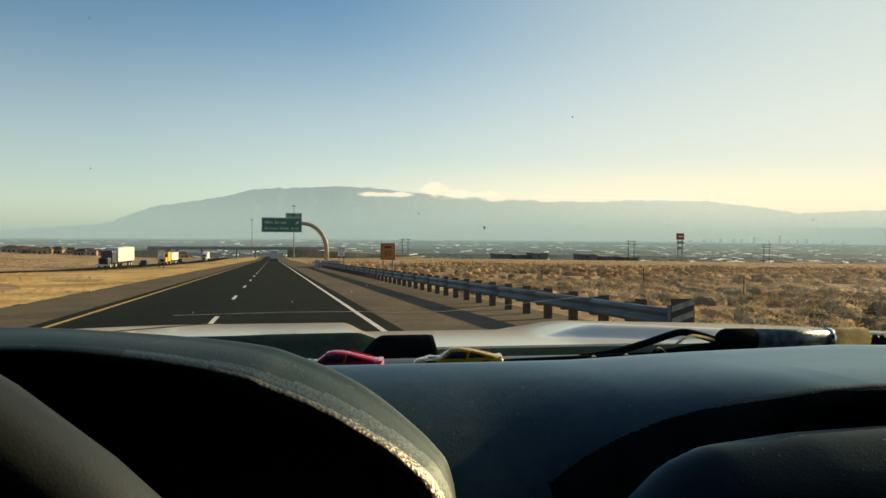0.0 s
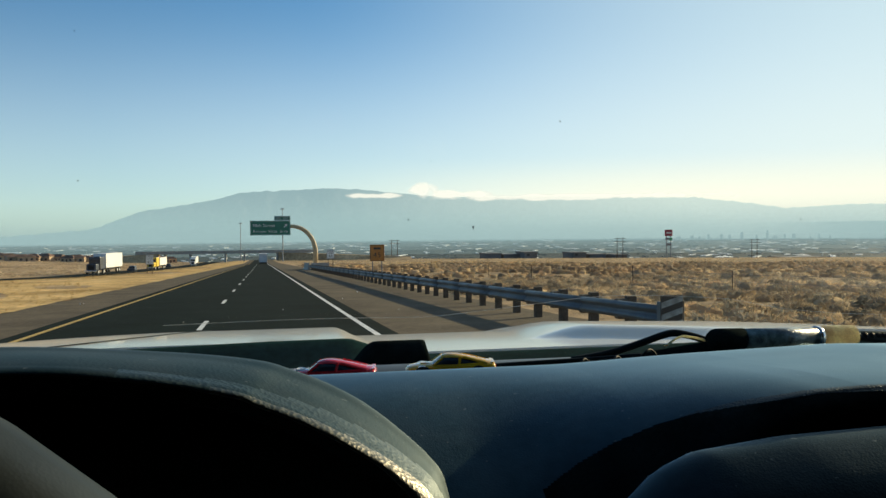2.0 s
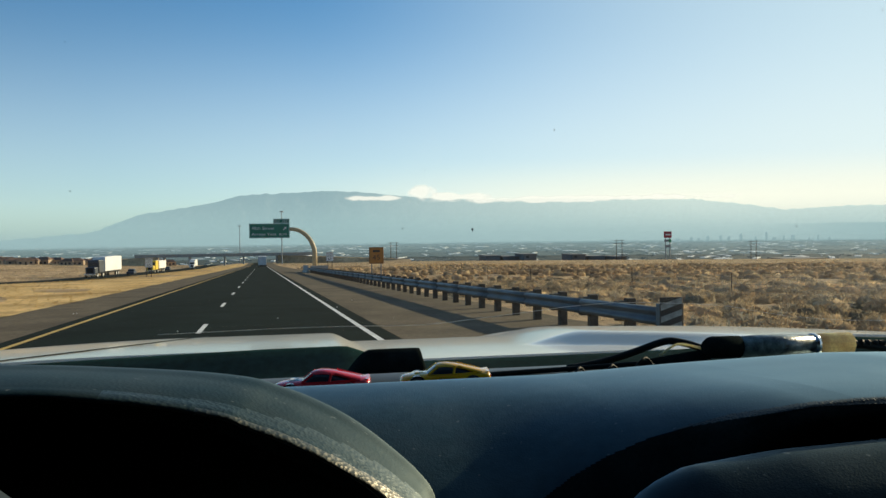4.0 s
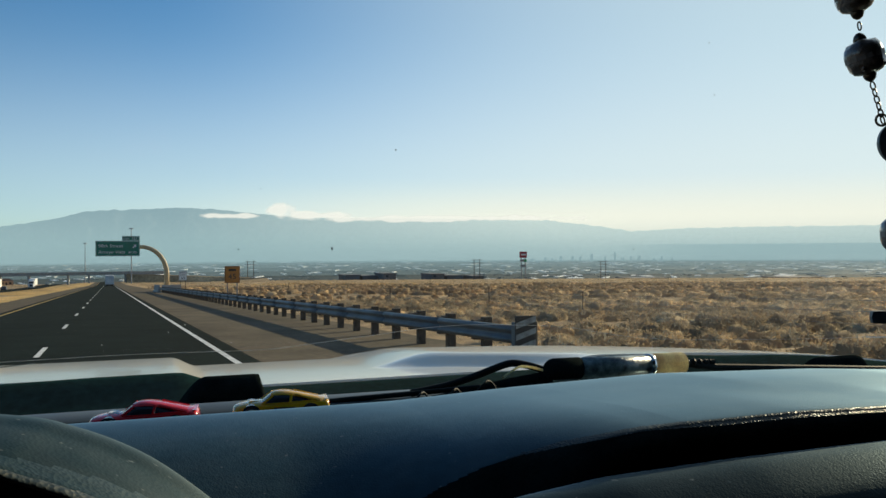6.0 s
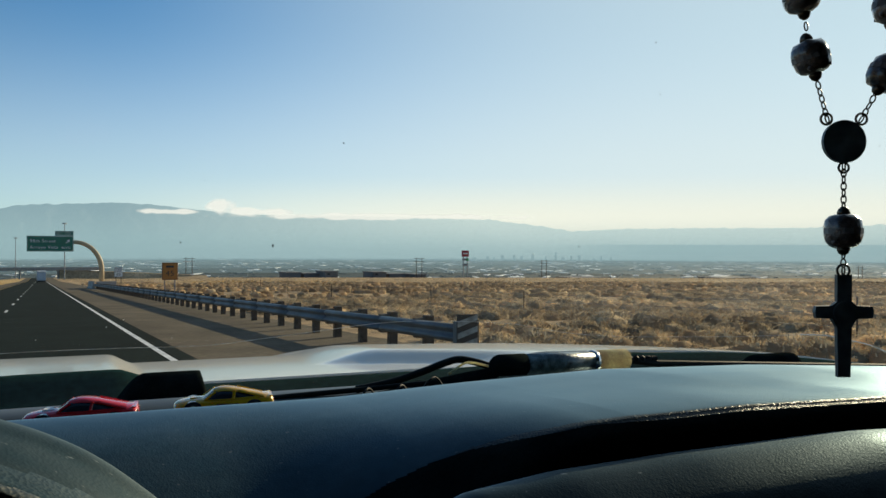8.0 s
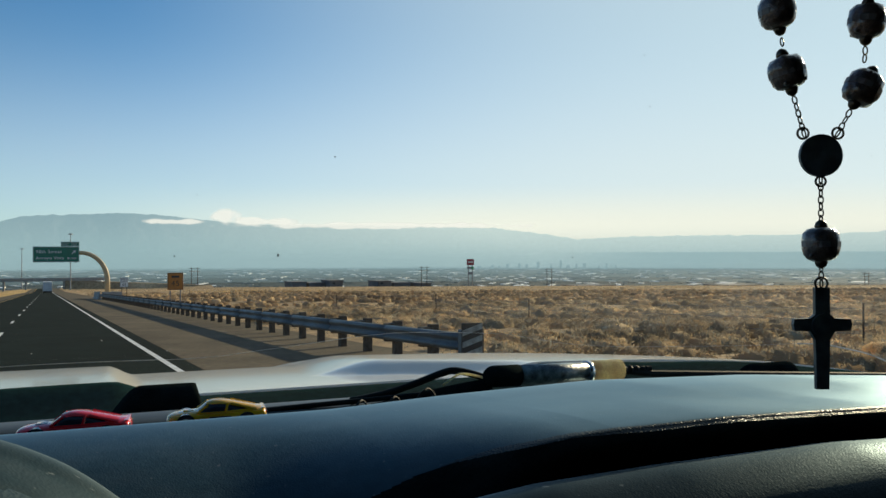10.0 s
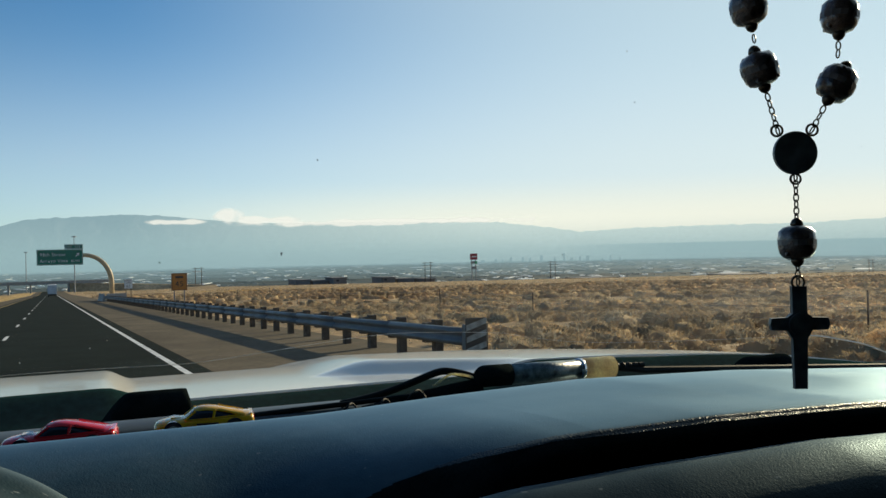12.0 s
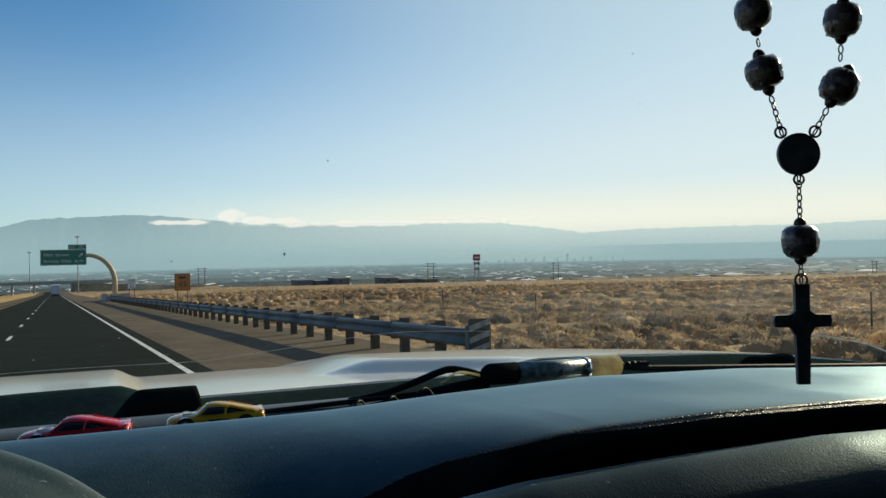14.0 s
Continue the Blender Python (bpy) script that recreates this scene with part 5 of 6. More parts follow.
# ---- things on the dashboard ----
def toy_car(name, base, turn, m, label, stripe):
    """A small die-cast coupe, nose to the left; length 73 mm."""
    t = thing(name, label, "toy car", "toy cars on the dashboard")
    L, W = 0.073, 0.030
    # body: stations along the length with half width, belt height and sill height
    st = [(0.0, 0.60, 0.0085, 0.0045), (0.03, 0.84, 0.0102, 0.0035), (0.10, 0.95, 0.0116, 0.003), (0.22, 1.0, 0.0128, 0.003), (0.36, 1.0, 0.0136, 0.003), (0.5, 0.97, 0.0140, 0.003), (0.66, 1.0, 0.0146, 0.003),
          (0.80, 1.0, 0.0150, 0.003), (0.92, 0.96, 0.0150, 0.0035), (0.975, 0.88, 0.0142, 0.004), (1.0, 0.76, 0.0120, 0.005)]
    grid = []
    for f, w, zt, zb in [tuple(v) for v in curve_points(st, 40)]:
        h = W / 2 * w
        x = (f - 0.5) * L
        row = [(x, -h * 0.86, zb), (x, -h * 0.98, zb + 0.002), (x, -h, (zb + zt) / 2 + 0.001), (x, -h * 0.97, zt - 0.002), (x, -h * 0.86, zt - 0.0004), (x, -h * 0.4, zt + 0.0006), (x, 0, zt + 0.0008)]
        row += [(p[0], -p[1], p[2]) for p in row[:-1]][::-1]
        grid.append(row)
    b = bmesh.new()
    vs = [[b.verts.new(p) for p in row] for row in grid]
    for r0, r1 in zip(vs, vs[1:]):
        for k in range(len(r0) - 1):
            b.faces.new((r0[k], r0[k + 1], r1[k + 1], r1[k]))
    b.faces.new(vs[0])
    b.faces.new(vs[-1][::-1])
    body = part("body", b, m, t, "", True)
    # cabin: tinted glass below, painted roof above
    def cabin(keys, scale, lift):
        g = bmesh.new()
        rows = []
        for f, w, z in [tuple(v) for v in curve_points(keys, 26)]:
            h, x = W / 2 * w * scale, (f - 0.5) * L
            rows.append([g.verts.new(q) for q in ((x, -h, 0.0125), (x, -h * 0.90, 0.0125 + (z - 0.0125) * 0.55), (x, -h * 0.74, z - 0.0006 + lift), (x, -h * 0.35, z + 0.0003 + lift), (x, h * 0.35, z + 0.0003 + lift), (x, h * 0.74, z - 0.0006 + lift), (x, h * 0.90, 0.0125 + (z - 0.0125) * 0.55), (x, h, 0.0125))])
        for r0, r1 in zip(rows, rows[1:]):
            for k in range(7):
                g.faces.new((r0[k], r0[k + 1], r1[k + 1], r1[k]))
        g.faces.new(rows[0])
        g.faces.new(rows[-1][::-1])
        return g
    part("cabin_glass", cabin([(0.28, 0.86, 0.0128), (0.33, 0.88, 0.0158), (0.39, 0.88, 0.0195), (0.46, 0.88, 0.0211), (0.57, 0.88, 0.0208), (0.69, 0.87, 0.0187), (0.82, 0.85, 0.0160), (0.91, 0.8, 0.0143)], 1.0, 0), M_TINT, t, "dark tinted windows", True)
    g = bmesh.new()
    rows = []
    for f, w, z in [tuple(v) for v in curve_points([(0.39, 0.60, 0.0200), (0.45, 0.64, 0.0215), (0.54, 0.66, 0.0217), (0.65, 0.66, 0.0203), (0.76, 0.66, 0.0182), (0.86, 0.68, 0.0162), (0.93, 0.7, 0.0147)], 22)]:
        h, x = W / 2 * w, (f - 0.5) * L
        rows.append([g.verts.new(q) for q in ((x, -h * 1.08, z - 0.0018), (x, -h, z - 0.0002), (x, 0, z + 0.0006), (x, h, z - 0.0002), (x, h * 1.08, z - 0.0018))])
    for r0, r1 in zip(rows, rows[1:]):
        for k in range(4):
            g.faces.new((r0[k], r0[k + 1], r1[k + 1], r1[k]))
    part("roof", g, m, t, "", True)
    for sy in (-1, 1):
        for fa, fb in ((0.30, 0.41), (0.585, 0.605), (0.80, 0.93)):
            za, zb = np.interp([fa, fb], [0.28, 0.41, 0.60, 0.80, 0.94], [0.0128, 0.0198, 0.0204, 0.0170, 0.0145])
            part("pillar", tube([((fa - 0.5) * L, sy * W / 2 * 0.86, 0.0130), ((fb - 0.5) * L, sy * W / 2 * 0.70, zb if fb < 0.7 else 0.0150)] if fa < 0.7 else
                                [((0.64 - 0.5) * L, sy * W / 2 * 0.70, 0.0202), ((0.90 - 0.5) * L, sy * W / 2 * 0.84, 0.0142)], 0.0011, 6), m, t)
        part("window_trim", tube([((0.32 - 0.5) * L, sy * W / 2 * 0.93, 0.0131), ((0.86 - 0.5) * L, sy * W / 2 * 0.94, 0.0142)], 0.0005, 5), m, t)
        part("side_mark", box(((0.42 - 0.5) * L, sy * W / 2 * 1.0 - 0.0004, 0.0070), ((0.64 - 0.5) * L, sy * W / 2 * 1.0 + 0.0004, 0.0098)) if stripe is M_INK else
             box(((0.80 - 0.5) * L, sy * W / 2 * 0.99 - 0.0004, 0.0078), ((0.93 - 0.5) * L, sy * W / 2 * 0.99 + 0.0004, 0.0112)), stripe, body, "printed side mark")
        for f in (0.19, 0.80):
            c = ((f - 0.5) * L, sy * (W / 2 - 0.0022), 0.0056)
            part("wheel_arch", spin([(0.002, -0.0026), (0.0066, -0.0026), (0.0066, 0.0026), (0.002, 0.0026)], (c[0], c[1], c[2] + 0.0006), "y", 20), M_TINT, body)
            wh = part("wheel", spin([(0.003, -0.003), (0.0054, -0.0028), (0.0056, 0), (0.0054, 0.0028), (0.003, 0.003)], c, "y", 20), M_TYRE, t)
            part("rim", spin([(0.0004, -0.0033), (0.0036, -0.0031), (0.0036, 0.0031), (0.0004, 0.0033)], c, "y", 14), M_CHROME, wh)
        part("headlight", spin([(0.0002, -0.0006), (0.0016, -0.0004), (0.0016, 0.0004), (0.0002, 0.0006)], ((0.025 - 0.5) * L, sy * 0.0095, 0.0080), "x", 10), M_DECAL, body)
        part("tail_light", box(((0.992 - 0.5) * L, sy * 0.0085 - 0.0025, 0.0105), ((1.003 - 0.5) * L, sy * 0.0085 + 0.0025, 0.0125), 0.0003, 1), M_RED if m is M_YELLOW else M_INK, body)
    part("spoiler", box(((0.945 - 0.5) * L, -0.0115, 0.0146), ((0.99 - 0.5) * L, 0.0115, 0.0153), 0.0005, 1), m, t)
    part("bonnet_scoop", box(((0.16 - 0.5) * L, -0.004, 0.0122), ((0.27 - 0.5) * L, 0.004, 0.0142), 0.0006, 1), m if m is M_YELLOW else M_DECAL, body)
    t.matrix_world = pose(*base, 0, 0, turn) @ Matrix.Diagonal((1, 1, 0.86, 1))
    return t


TOY_Z = 1.4885
toy_car("toy_car", (0.141, 0.655, TOY_Z), -9, M_YELLOW, "yellow die-cast toy coupe with dark windows on the dashboard", M_INK)
toy_car("toy_car", (0.040, 0.628, TOY_Z + 0.003), -9, M_RED, "red die-cast toy coupe with white side print on the dashboard", M_DECAL)


def antenna():
    """Taped whip antenna lying along the foot of the windshield."""
    t = thing("whip_antenna", "dark worn antenna tube bound with tan masking tape", "antenna")
    a, b = Vector((0.395, 0.690, 1.5055)), Vector((0.541, 0.690, 1.5035))
    d = (b - a).normalized()

    def seg(f0, f1):
        return a + (b - a) * f0, a + (b - a) * f1

    p, q = seg(0.0, 0.21)
    part("end_cap", tube([p - d * 0.004, p, p + d * 0.004, q], [0.006, 0.0090, 0.0101, 0.0101], 22), M_CAP_AND_SHADE, t, "black rounded end cap", True)
    p, q = seg(0.21, 0.74)
    part("tube_body", tube([p, q], 0.0096, 22), M_TUBE, t, "dark grey scuffed tube", True)
    p, q = seg(0.735, 1.0)
    pts = [p + (q - p) * f for f in np.linspace(0, 1, 5)]
    rt = random.Random(5)
    part("tape_wrap", tube(pts, [0.0103 + rt.uniform(-0.0004, 0.0006) for _ in pts], 18), M_TAPE, t, "creased tan masking tape")
    part("tape_edge", tube([p - d * 0.002, p + d * 0.003], 0.0106, 18), M_CHROME, t, "silvery torn tape edge", True)
    for k in range(5):
        c = b + d * (0.002 + 0.0075 * k)
        part("threaded_collar", tube([c, c + d * 0.003, c + d * 0.006], [0.0028, 0.0050 - 0.0006 * k, 0.0028], 14), M_ROD, t)
    part("whip", tube([b, b + Vector((0.04, 0, -0.006)), b + Vector((0.40, 0, -0.029)), b + Vector((0.62, -0.02, -0.05))], [0.0036, 0.0036, 0.0034, 0.003], 8), M_ROD, t, "thin dark whip rod")
    cable = [(0.27, 0.72, 1.487), (0.305, 0.72, 1.492), (0.335, 0.72, 1.4995), (0.358, 0.718, 1.507), (0.370, 0.715, 1.5095), (0.384, 0.71, 1.507), (0.396, 0.70, 1.503), (0.402, 0.695, 1.502)]
    part("cable", tube([tuple(v) for v in curve_points(cable, 40)], 0.0034, 10), M_BLACK, t, "black looping cable", True)
    wire = [(0.05, 0.735, 1.474), (0.10, 0.725, 1.479), (0.144, 0.72, 1.4825), (0.20, 0.72, 1.485), (0.287, 0.715, 1.488), (0.33, 0.70, 1.492)]
    part("lead", tube([tuple(v) for v in curve_points(wire, 30)], 0.0024, 8), M_BLACK, t, "thin black lead along the glass", True)
    lead = [(0.352, 0.70, 1.499), (0.367, 0.70, 1.5075), (0.378, 0.70, 1.5075), (0.390, 0.698, 1.5045), (0.402, 0.695, 1.500)]
    part("lead", tube([tuple(v) for v in curve_points(lead, 30)], 0.0011, 8), M_TAPE, t, "thin pale lead", True)
    clump = [(0.285, 0.706, 1.483), (0.315, 0.704, 1.486), (0.345, 0.702, 1.4905), (0.372, 0.699, 1.4935), (0.398, 0.695, 1.4960)]
    part("taped_cable", tube([tuple(v) for v in curve_points(clump, 24)], [0.003 + 0.0045 * f for f in np.linspace(0, 1, 24)], 10), M_CAP_AND_SHADE, t, "matt black taped cable", True)
    for cx, cz, r in ((0.322, 1.493, 0.009), (0.292, 1.491, 0.006), (0.262, 1.490, 0.006)):
        ring = [(cx + r * math.cos(u), 0.668 + 0.004 * math.sin(2 * u), cz + r * math.sin(u)) for u in np.linspace(0, math.pi * 1.9, 20)]
        part("clip", tube(ring, 0.0010, 6), M_ROD if r < 0.008 else M_BLACK, t, "", True)
    return t


antenna()


# ---- rosary ----
def chain(points, parent, link=0.0019, wire=0.00036):
    """Small oval links, turned by turns, along a line."""
    pts = [Vector(p) for p in points]
    total = sum((b - a).length for a, b in zip(pts, pts[1:]))
    n = max(1, int(total / (link * 1.55)))
    for k in range(n):
        s = (k + 0.5) / n * total
        for a, b in zip(pts, pts[1:]):
            if s <= (b - a).length + 1e-9:
                break
            s -= (b - a).length
        d = (b - a).normalized()
        c = a + d * s
        u = d.orthogonal().normalized()
        u = Matrix.Rotation(radians(35 + 90 * (k % 2)), 3, d) @ u
        ring = [c + d * link * math.cos(t) + u * link * 0.62 * math.sin(t) for t in np.linspace(0, 2 * math.pi, 13)]
        part("link", tube(ring, wire, 5, cap=False), M_CHAIN, parent)


def bead(c, d, parent, r=0.0082):
    """A facetted dark bead with a paler band and metal cups at its ends."""
    c, d = Vector(c), Vector(d).normalized()
    prof = [(-0.98, 0.42), (-0.86, 0.72), (-0.6, 0.93), (-0.25, 1.0), (0.25, 1.0), (0.6, 0.93), (0.86, 0.72), (0.98, 0.42)]
    b = part("bead", tube([c + d * r * 0.94 * h for h, _ in prof], [r * w for _, w in prof], 14), M_BEAD, parent, "", True)
    for v in b.data.vertices:
        v.co += (v.co - c) * 0.10 * noise.noise(v.co * 420.0)
    part("band", tube([c - d * r * 0.16, c + d * r * 0.16], r * 1.02, 14), M_BAND, b)
    side = d.orthogonal().normalized()
    rim = d.cross(side)
    for k in range(3):
        a = 2.4 * k + c.x * 900
        way = side * math.cos(a) + rim * math.sin(a)
        s = 1 if k % 2 else -1
        q = c + way * r * 0.80 + d * s * r * 0.62
        part("flake", tube([q, q + way * r * 0.09 + d * s * r * 0.04, q + way * r * 0.13 + d * s * r * 0.10], [r * 0.20, r * 0.11, r * 0.03], 6), M_BEAD, b, "", True)
    for s in (-1, 1):
        part("cup", tube([c + d * s * r * h for h in (0.88, 0.96, 1.08, 1.22, 1.34)], [r * 0.30, r * 0.36, r * 0.33, r * 0.26, r * 0.10], 10), M_CHAIN, b, "", True)


def rosary():
    t = thing("rosary", "dark beaded rosary with a metal cross hanging in the car", "rosary")
    yaw = radians(-25)
    o = Vector((0.3395, 0.2605, 1.662))
    right = Vector((math.cos(yaw), math.sin(yaw), 0))

    def P(u, v):
        """u to the side, v up, from the middle medal, in metres."""
        return o + right * u + Vector((0, 0, v))

    s = 0.000253
    part("medal", tube([o - right.cross(Vector((0, 0, 1))) * 0.0012, o + right.cross(Vector((0, 0, 1))) * 0.0012], [38 * s, 38 * s], 26), M_CROSS, t, "round dark metal medal")
    # down to the cross
    chain([P(0, -38 * s), P(0, -120 * s)], t)
    bead(P(0, -158 * s), (0, 0, 1), t)
    chain([P(0, -194 * s), P(0, -235 * s)], t)
    n = right.cross(Vector((0, 0, 1)))
    for u, v, rr in ((0, -46, 9), (-31, 40, 10), (31, 40, 10), (0, -228, 11)):
        ring = [P(u * s, v * s) + right * rr * s * math.cos(a) + Vector((0, 0, rr * s * math.sin(a))) for a in np.linspace(0, 2 * math.pi, 15)]
        part("ring", tube([tuple(q) for q in ring], 0.00055, 6, cap=False), M_CHAIN, t)
    cross = bmesh.new()
    th = 0.0014
    outline = [(-13, -235), (13, -235), (13, -283), (22, -290), (50, -291), (52, -301), (50, -312), (22, -313), (13, -328), (11, -416), (-11, -416), (-13, -328), (-22, -313), (-50, -312), (-52, -301), (-50, -291), (-22, -290), (-13, -283)]
    f, bk = [], []
    for u, v in outline:
        f.append(cross.verts.new(P(u * s, v * s) + n * th))
        bk.append(cross.verts.new(P(u * s, v * s) - n * th))
    cross.faces.new(f)
    cross.faces.new(bk[::-1])
    for i in range(len(f)):
        j = (i + 1) % len(f)
        cross.faces.new((f[i], f[j], bk[j], bk[i]))
    cr = part("cross", cross, M_CROSS, t, "dark metal cross")
    part("cross_boss", tube([P(0, -302 * s) - n * 0.0022, P(0, -302 * s) + n * 0.0022], 20 * s, 16), M_CROSS, cr)
    # the two strands going up
    for side, knots in ((-1, ((-28, 34), (-59, 149), (-76, 258), (-90, 345), (-98, 430), (-104, 515), (-108, 600), (-110, 690))),
                        (1, ((28, 34), (76, 121), (84, 240), (92, 330), (98, 415), (104, 500), (108, 582), (110, 672)))):
        pts = [P(u * s, v * s) for u, v in knots]
        for i, (p, q) in enumerate(zip(pts, pts[1:])):
            d = (q - p).normalized()
            gap0 = 0.0 if i == 0 else 0.0115
            chain([p + d * gap0, q - d * 0.0115], t)
            bead(q, d, t)
        top = pts[-1]
        chain([top + Vector((0, 0, 0.011)), Vector((top.x, top.y, 1.99))], t)
    return t


rosary()


# ---- scrub and grass ----
def tufts(name, places, sizes, blades, material, label, seed, lean=0.9, width=0.06, squat=0.8, heart=0.0):
    """Dry bushes: sprays of narrow leaf blades about each place, in one mesh."""
    rng = np.random.RandomState(seed)
    n = len(places)
    total = n * blades
    P = np.repeat(np.asarray(places, float), blades, axis=0)
    S = np.repeat(np.asarray(sizes, float), blades)[:, None]
    az = rng.uniform(0, 2 * np.pi, total)
    up = rng.uniform(0.05, 1.0, total) ** 0.8
    d = np.stack([np.cos(az) * np.sqrt(1 - up * up * 0.8), np.sin(az) * np.sqrt(1 - up * up * 0.8), up * squat], 1)
    d *= (0.85 + 0.2 * rng.rand(total))[:, None]
    start = P + d * S * (rng.uniform(0.5, 1.0, total) if heart else rng.uniform(0.35, 0.92, total))[:, None]
    tip = start + (d + rng.normal(0, 0.45, (total, 3))) * S * rng.uniform(0.08, 0.17, total)[:, None]
    side = np.stack([-np.sin(az + rng.uniform(-1, 1, total)), np.cos(az + rng.uniform(-1, 1, total)), rng.uniform(-0.4, 0.4, total)], 1)
    w = S * width * rng.uniform(0.6, 1.6, total)[:, None]
    verts = np.concatenate([start + side * w, start - side * w, tip], 1).reshape(-1, 3)
    faces = np.arange(total * 3).reshape(-1, 3)
    centre, reach = np.repeat(P, 3, axis=0), np.repeat(S, 3, axis=0)[:, 0]
    if heart:
        # dense twiggy heart of each bush, uneven all round
        ring = 8
        shape = [(0.0, 0.0)] + [(r, c) for r, c in ((0.62, 1.0), (0.93, 0.62), (1.0, 0.12), (0.85, -0.25))]
        dirs = [(0, 0, 1.12)]
        for j, (r, c) in enumerate(shape[1:]):
            dirs += [(r * math.cos(2 * math.pi * (i + 0.5 * j) / ring), r * math.sin(2 * math.pi * (i + 0.5 * j) / ring), c) for i in range(ring)]
        D = np.asarray(dirs)
        tris = [(0, 1 + i, 1 + (i + 1) % ring) for i in range(ring)]
        for j in range(len(shape) - 2):
            for i in range(ring):
                a, b, c, e = 1 + j * ring + i, 1 + j * ring + (i + 1) % ring, 1 + (j + 1) * ring + i, 1 + (j + 1) * ring + (i + 1) % ring
                tris += [(a, c, b), (b, c, e)]
        T = np.asarray(tris)
        s = np.asarray(sizes, float)[:, None, None]
        C = np.asarray(places, float)[:, None, :]
        lump = heart * (1 + rng.normal(0, 0.16, (n, len(D), 1)))
        core = C + D[None] * np.array([1, 1, squat]) * s * lump
        faces = np.concatenate([faces, (T[None] + (np.arange(n) * len(D))[:, None, None] + len(verts)).reshape(-1, 3)])
        verts = np.concatenate([verts, core.reshape(-1, 3)])
        centre = np.concatenate([centre, np.repeat(C[:, 0], len(D), axis=0)])
        reach = np.concatenate([reach, np.repeat(s[:, 0, 0], len(D))])
    total = len(faces)
    me = bpy.data.meshes.new(name)
    me.vertices.add(len(verts))
    me.vertices.foreach_set("co", verts.ravel())
    me.loops.add(total * 3)
    me.loops.foreach_set("vertex_index", faces.ravel())
    me.polygons.add(total)
    me.polygons.foreach_set("loop_start", np.arange(0, total * 3, 3))
    me.update(calc_edges=True)
    out = verts - centre
    out[:, 2] += 0.25 * reach
    out /= np.maximum(np.linalg.norm(out, axis=1), 1e-6)[:, None]
    out += rng.normal(0, 0.12, out.shape)
    out /= np.maximum(np.linalg.norm(out, axis=1), 1e-6)[:, None]
    me.polygons.foreach_set("use_smooth", [True] * total)
    me.normals_split_custom_set_from_vertices(out)
    ob = link_mesh(name, me, material)
    return tagged(ob, label, "scrub", kind="stuff")


def scatter(count, r0, r1, a0, a1, seed, keep, power=0.5):
    rng = np.random.RandomState(seed)
    r = r0 + (r1 - r0) * rng.rand(count) ** (1 / (1 + power))
    a = np.radians(rng.uniform(a0, a1, count))
    x, y = r * np.sin(a), r * np.cos(a)
    k = keep(x, y)
    x, y = x[k], y[k]
    return np.stack([x, y, ground_z(x, y) - 0.05], 1)


def right_field(x, y):
    return x > 9.2 + 0.8 * np.sin(y * 0.3)


def left_field(x, y):
    return x < -41


def patchy(x, y):
    """Where scrub grows: in drifts, with bare ground between."""
    v = np.sin(x * 0.9 + 2.1 * np.sin(y * 0.23)) * np.sin(y * 0.41 + 1.7 * np.sin(x * 0.31)) + 0.5 * np.sin(x * 0.17 + y * 0.12)
    return right_field(x, y) & (v > -0.95)


rs = np.random.RandomState(2)
p = scatter(3600, 12, 62, 6, 75, 11, patchy)
tufts("near_scrub", p, rs.uniform(0.22, 0.58, len(p)), 420, M_SCRUB, "dry tan desert bushes beside the road", 21, width=0.024, heart=0.66, squat=0.78)
p = scatter(800, 12, 62, 6, 75, 12, patchy)
tufts("near_grey_scrub", p, rs.uniform(0.25, 0.6, len(p)), 420, M_SCRUB_GREY, "grey-green desert bushes beside the road", 22, width=0.024, heart=0.66, squat=0.78)
p = scatter(10500, 58, 220, 2, 68, 13, patchy)
tufts("field_scrub", p, rs.uniform(0.25, 0.62, len(p)), 70, M_SCRUB, "dry tan desert bushes over the field", 23, heart=0.74, width=0.05, squat=0.8)
p = scatter(2400, 58, 220, 2, 68, 14, patchy)
tufts("field_grey_scrub", p, rs.uniform(0.25, 0.66, len(p)), 70, M_SCRUB_GREY, "grey-green desert bushes over the field", 24, heart=0.74, width=0.05, squat=0.8)
p = scatter(13000, 215, 660, 0.5, 64, 15, right_field)
tufts("far_scrub", p, rs.uniform(0.4, 0.85, len(p)), 30, M_SCRUB, "dry tan bushes far over the field", 25, width=0.10, squat=0.7)
p = scatter(5000, 215, 660, 0.5, 64, 16, right_field)
tufts("far_grey_scrub", p, rs.uniform(0.4, 0.95, len(p)), 30, M_SCRUB_GREY, "grey-green bushes far over the field", 26, width=0.10, squat=0.7)
p = scatter(3600, 80, 640, -26, -3, 17, left_field)
tufts("left_scrub", p, rs.uniform(0.4, 1.1, len(p)), 34, M_SCRUB, "dry tan bushes across the highway", 27, width=0.1, squat=0.7)

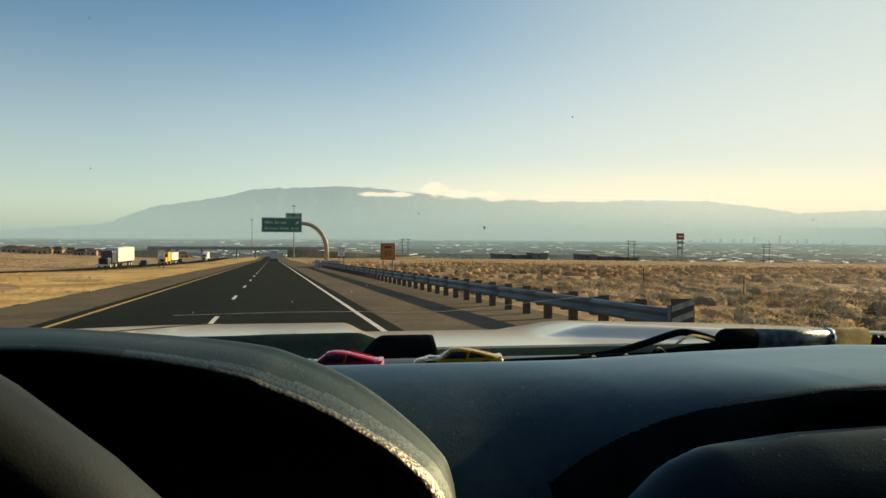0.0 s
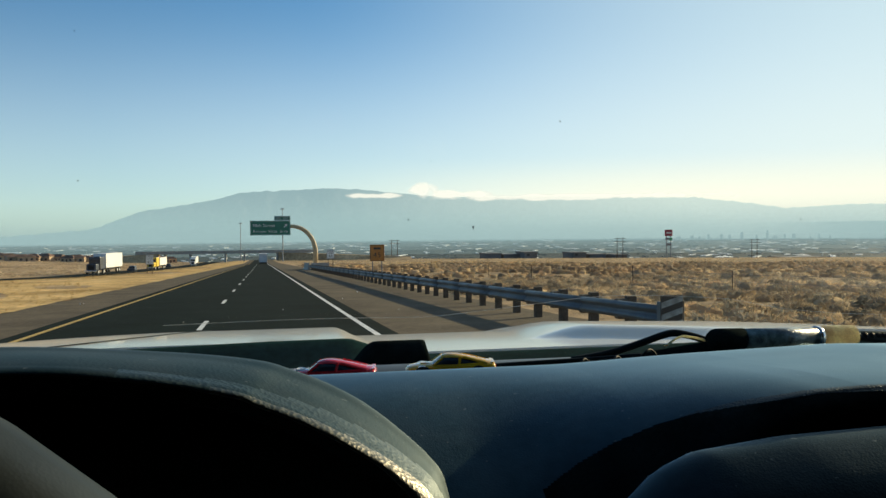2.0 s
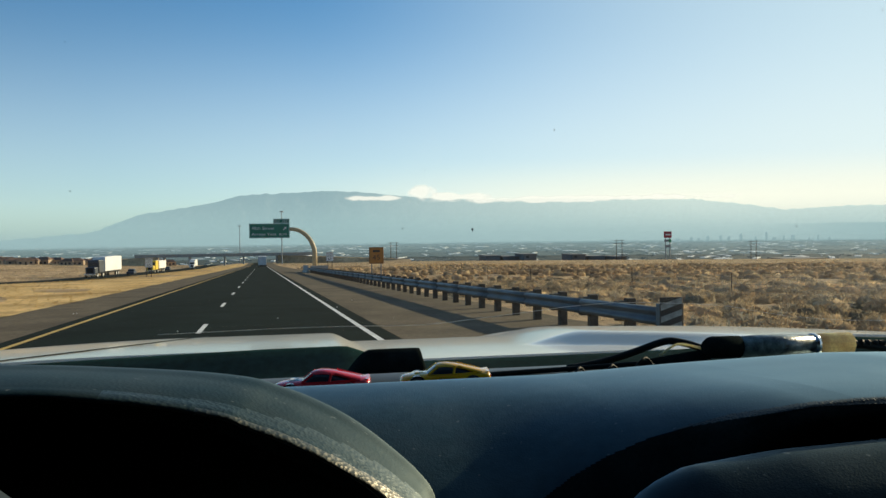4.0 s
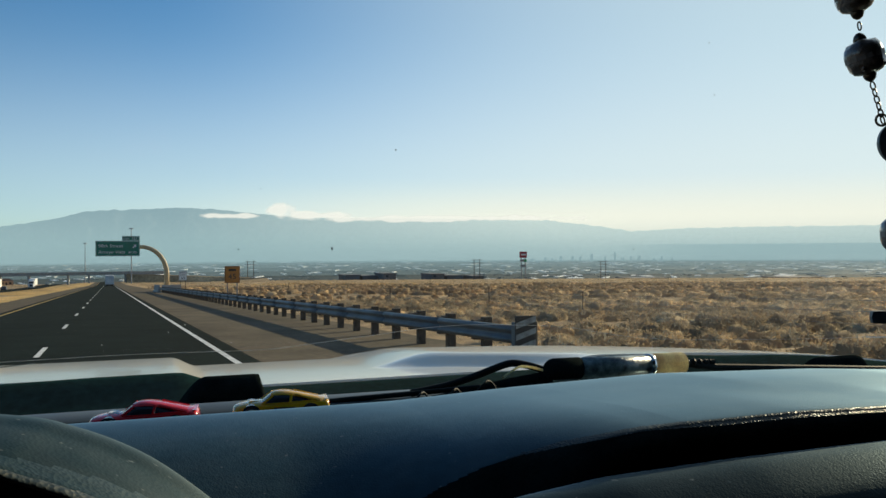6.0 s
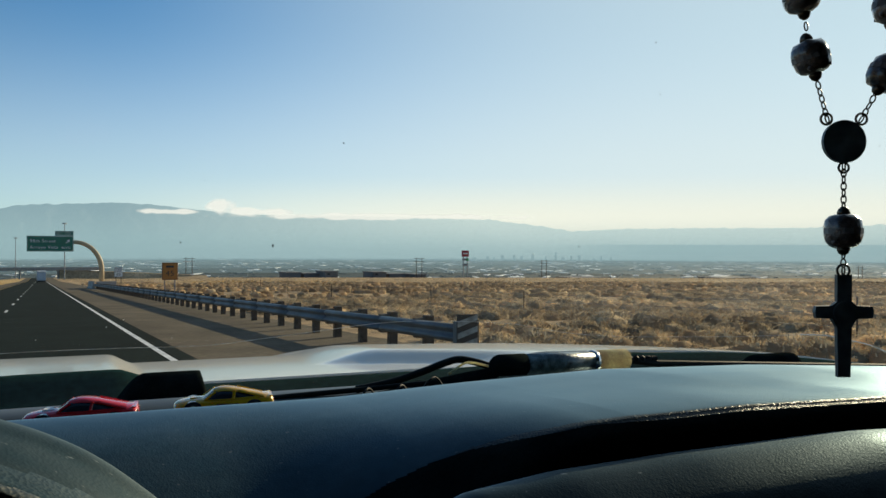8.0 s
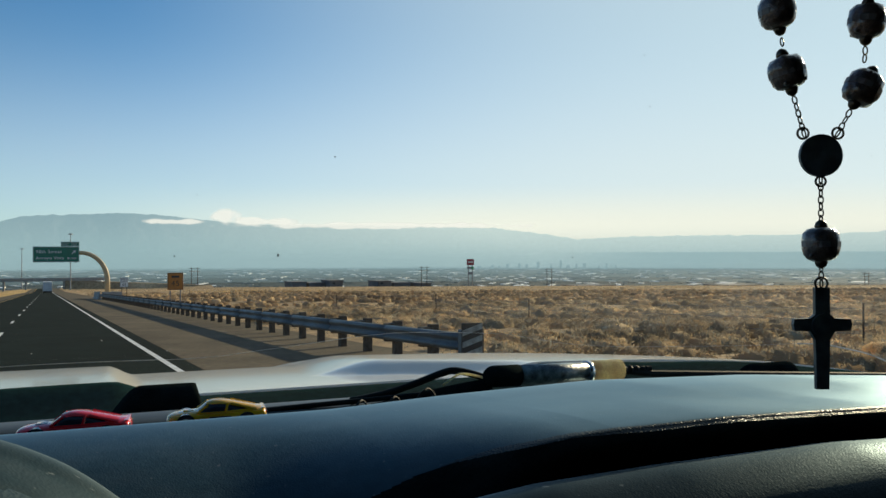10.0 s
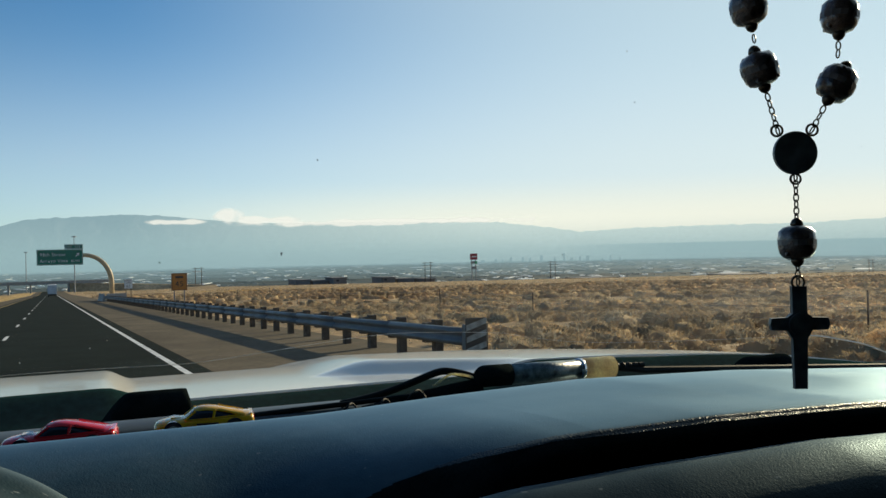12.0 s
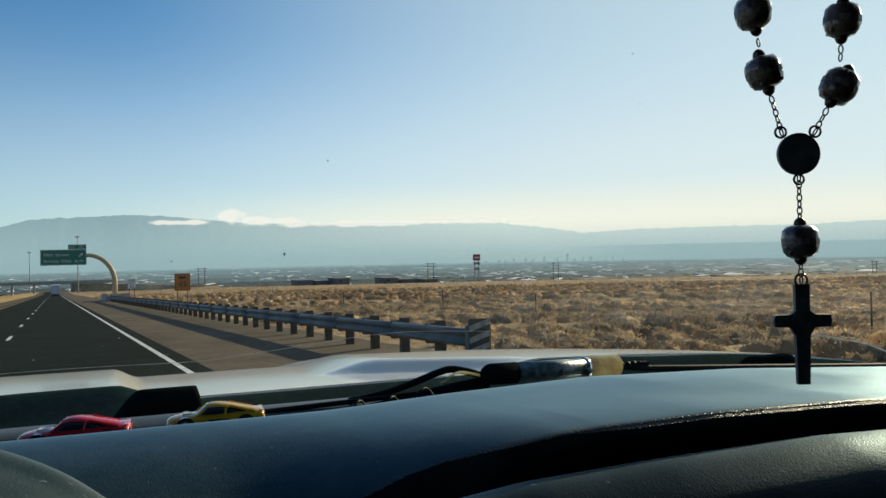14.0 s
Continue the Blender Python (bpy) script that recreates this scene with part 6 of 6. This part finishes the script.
p = scatter(9000, 12, 130, 6, 72, 18, right_field)
tufts("dry_weeds", p, rs.uniform(0.10, 0.24, len(p)), 26, M_SCRUB, "low dry weeds between the desert bushes", 28, width=0.07, squat=0.9)


def grass(count, x0, x1, y0, y1, seed, size, blades, name, label, material):
    rng = np.random.RandomState(seed)
    x = rng.uniform(x0, x1, count)
    y = y0 + (y1 - y0) * rng.rand(count) ** 1.6
    p = np.stack([x, y, ground_z(x, y) - 0.04], 1)
    return tufts(name, p, rng.uniform(0.5, 1.0, count) * size, blades, material, label, seed + 50, width=0.06, squat=1.3)


grass(5200, -26.5, -8.2, 14, 330, 31, 0.22, 30, "median_grass", "golden dry grass on the median", M_GRASS)
grass(1100, 7.9, 10.2, 8, 160, 32, 0.24, 40, "verge_grass", "pale dry grass along the verge", M_SCRUB)
strip("median_verge", -27.4, -8.1, -40, 560, mat("straw_ground", (0.58, 0.36, 0.13), 0.95, spec=0.1, spread=0.16, scale=0.25, fine=0.3, second=(0.68, 0.46, 0.20)), 0.015, "golden dry grassy median", "ground", 14, edge=0.25)


rg = np.random.RandomState(77)
gx, gy = rg.normal(62, 11, 900), rg.normal(262, 34, 900)
tufts("golden_grass", np.stack([gx, gy, ground_z(gx, gy) - 0.05], 1), rg.uniform(0.3, 0.7, 900), 34, M_GRASS, "patch of golden dry grass far over the field", 78, width=0.10, squat=0.8)


# ---- fence along the field ----
def fence():
    t = thing("wire_fence", "thin steel post and wire fence along the field", "fence", at=(17.0, 10, float(ground_z(17.0, 10))))
    ys = [14 + 14.0 * k + 2.5 * math.sin(k * 2.3) for k in range(10)]
    for i, y in enumerate(ys):
        x = 16.5 + 0.03 * y
        g = float(ground_z(x, y))
        tall = 1.05
        part("post", box((x - 0.018, y - 0.018, g - 0.2), (x + 0.018, y + 0.018, g + tall), 0.006, 1), M_POST, t)
    for h in (0.35, 0.65, 0.92):
        pts = [(16.5 + 0.03 * y, y, float(ground_z(16.5 + 0.03 * y, y)) + h) for y in ys]
        part("wire", tube(pts, 0.006, 4), M_GREYPOLE, t)


fence()
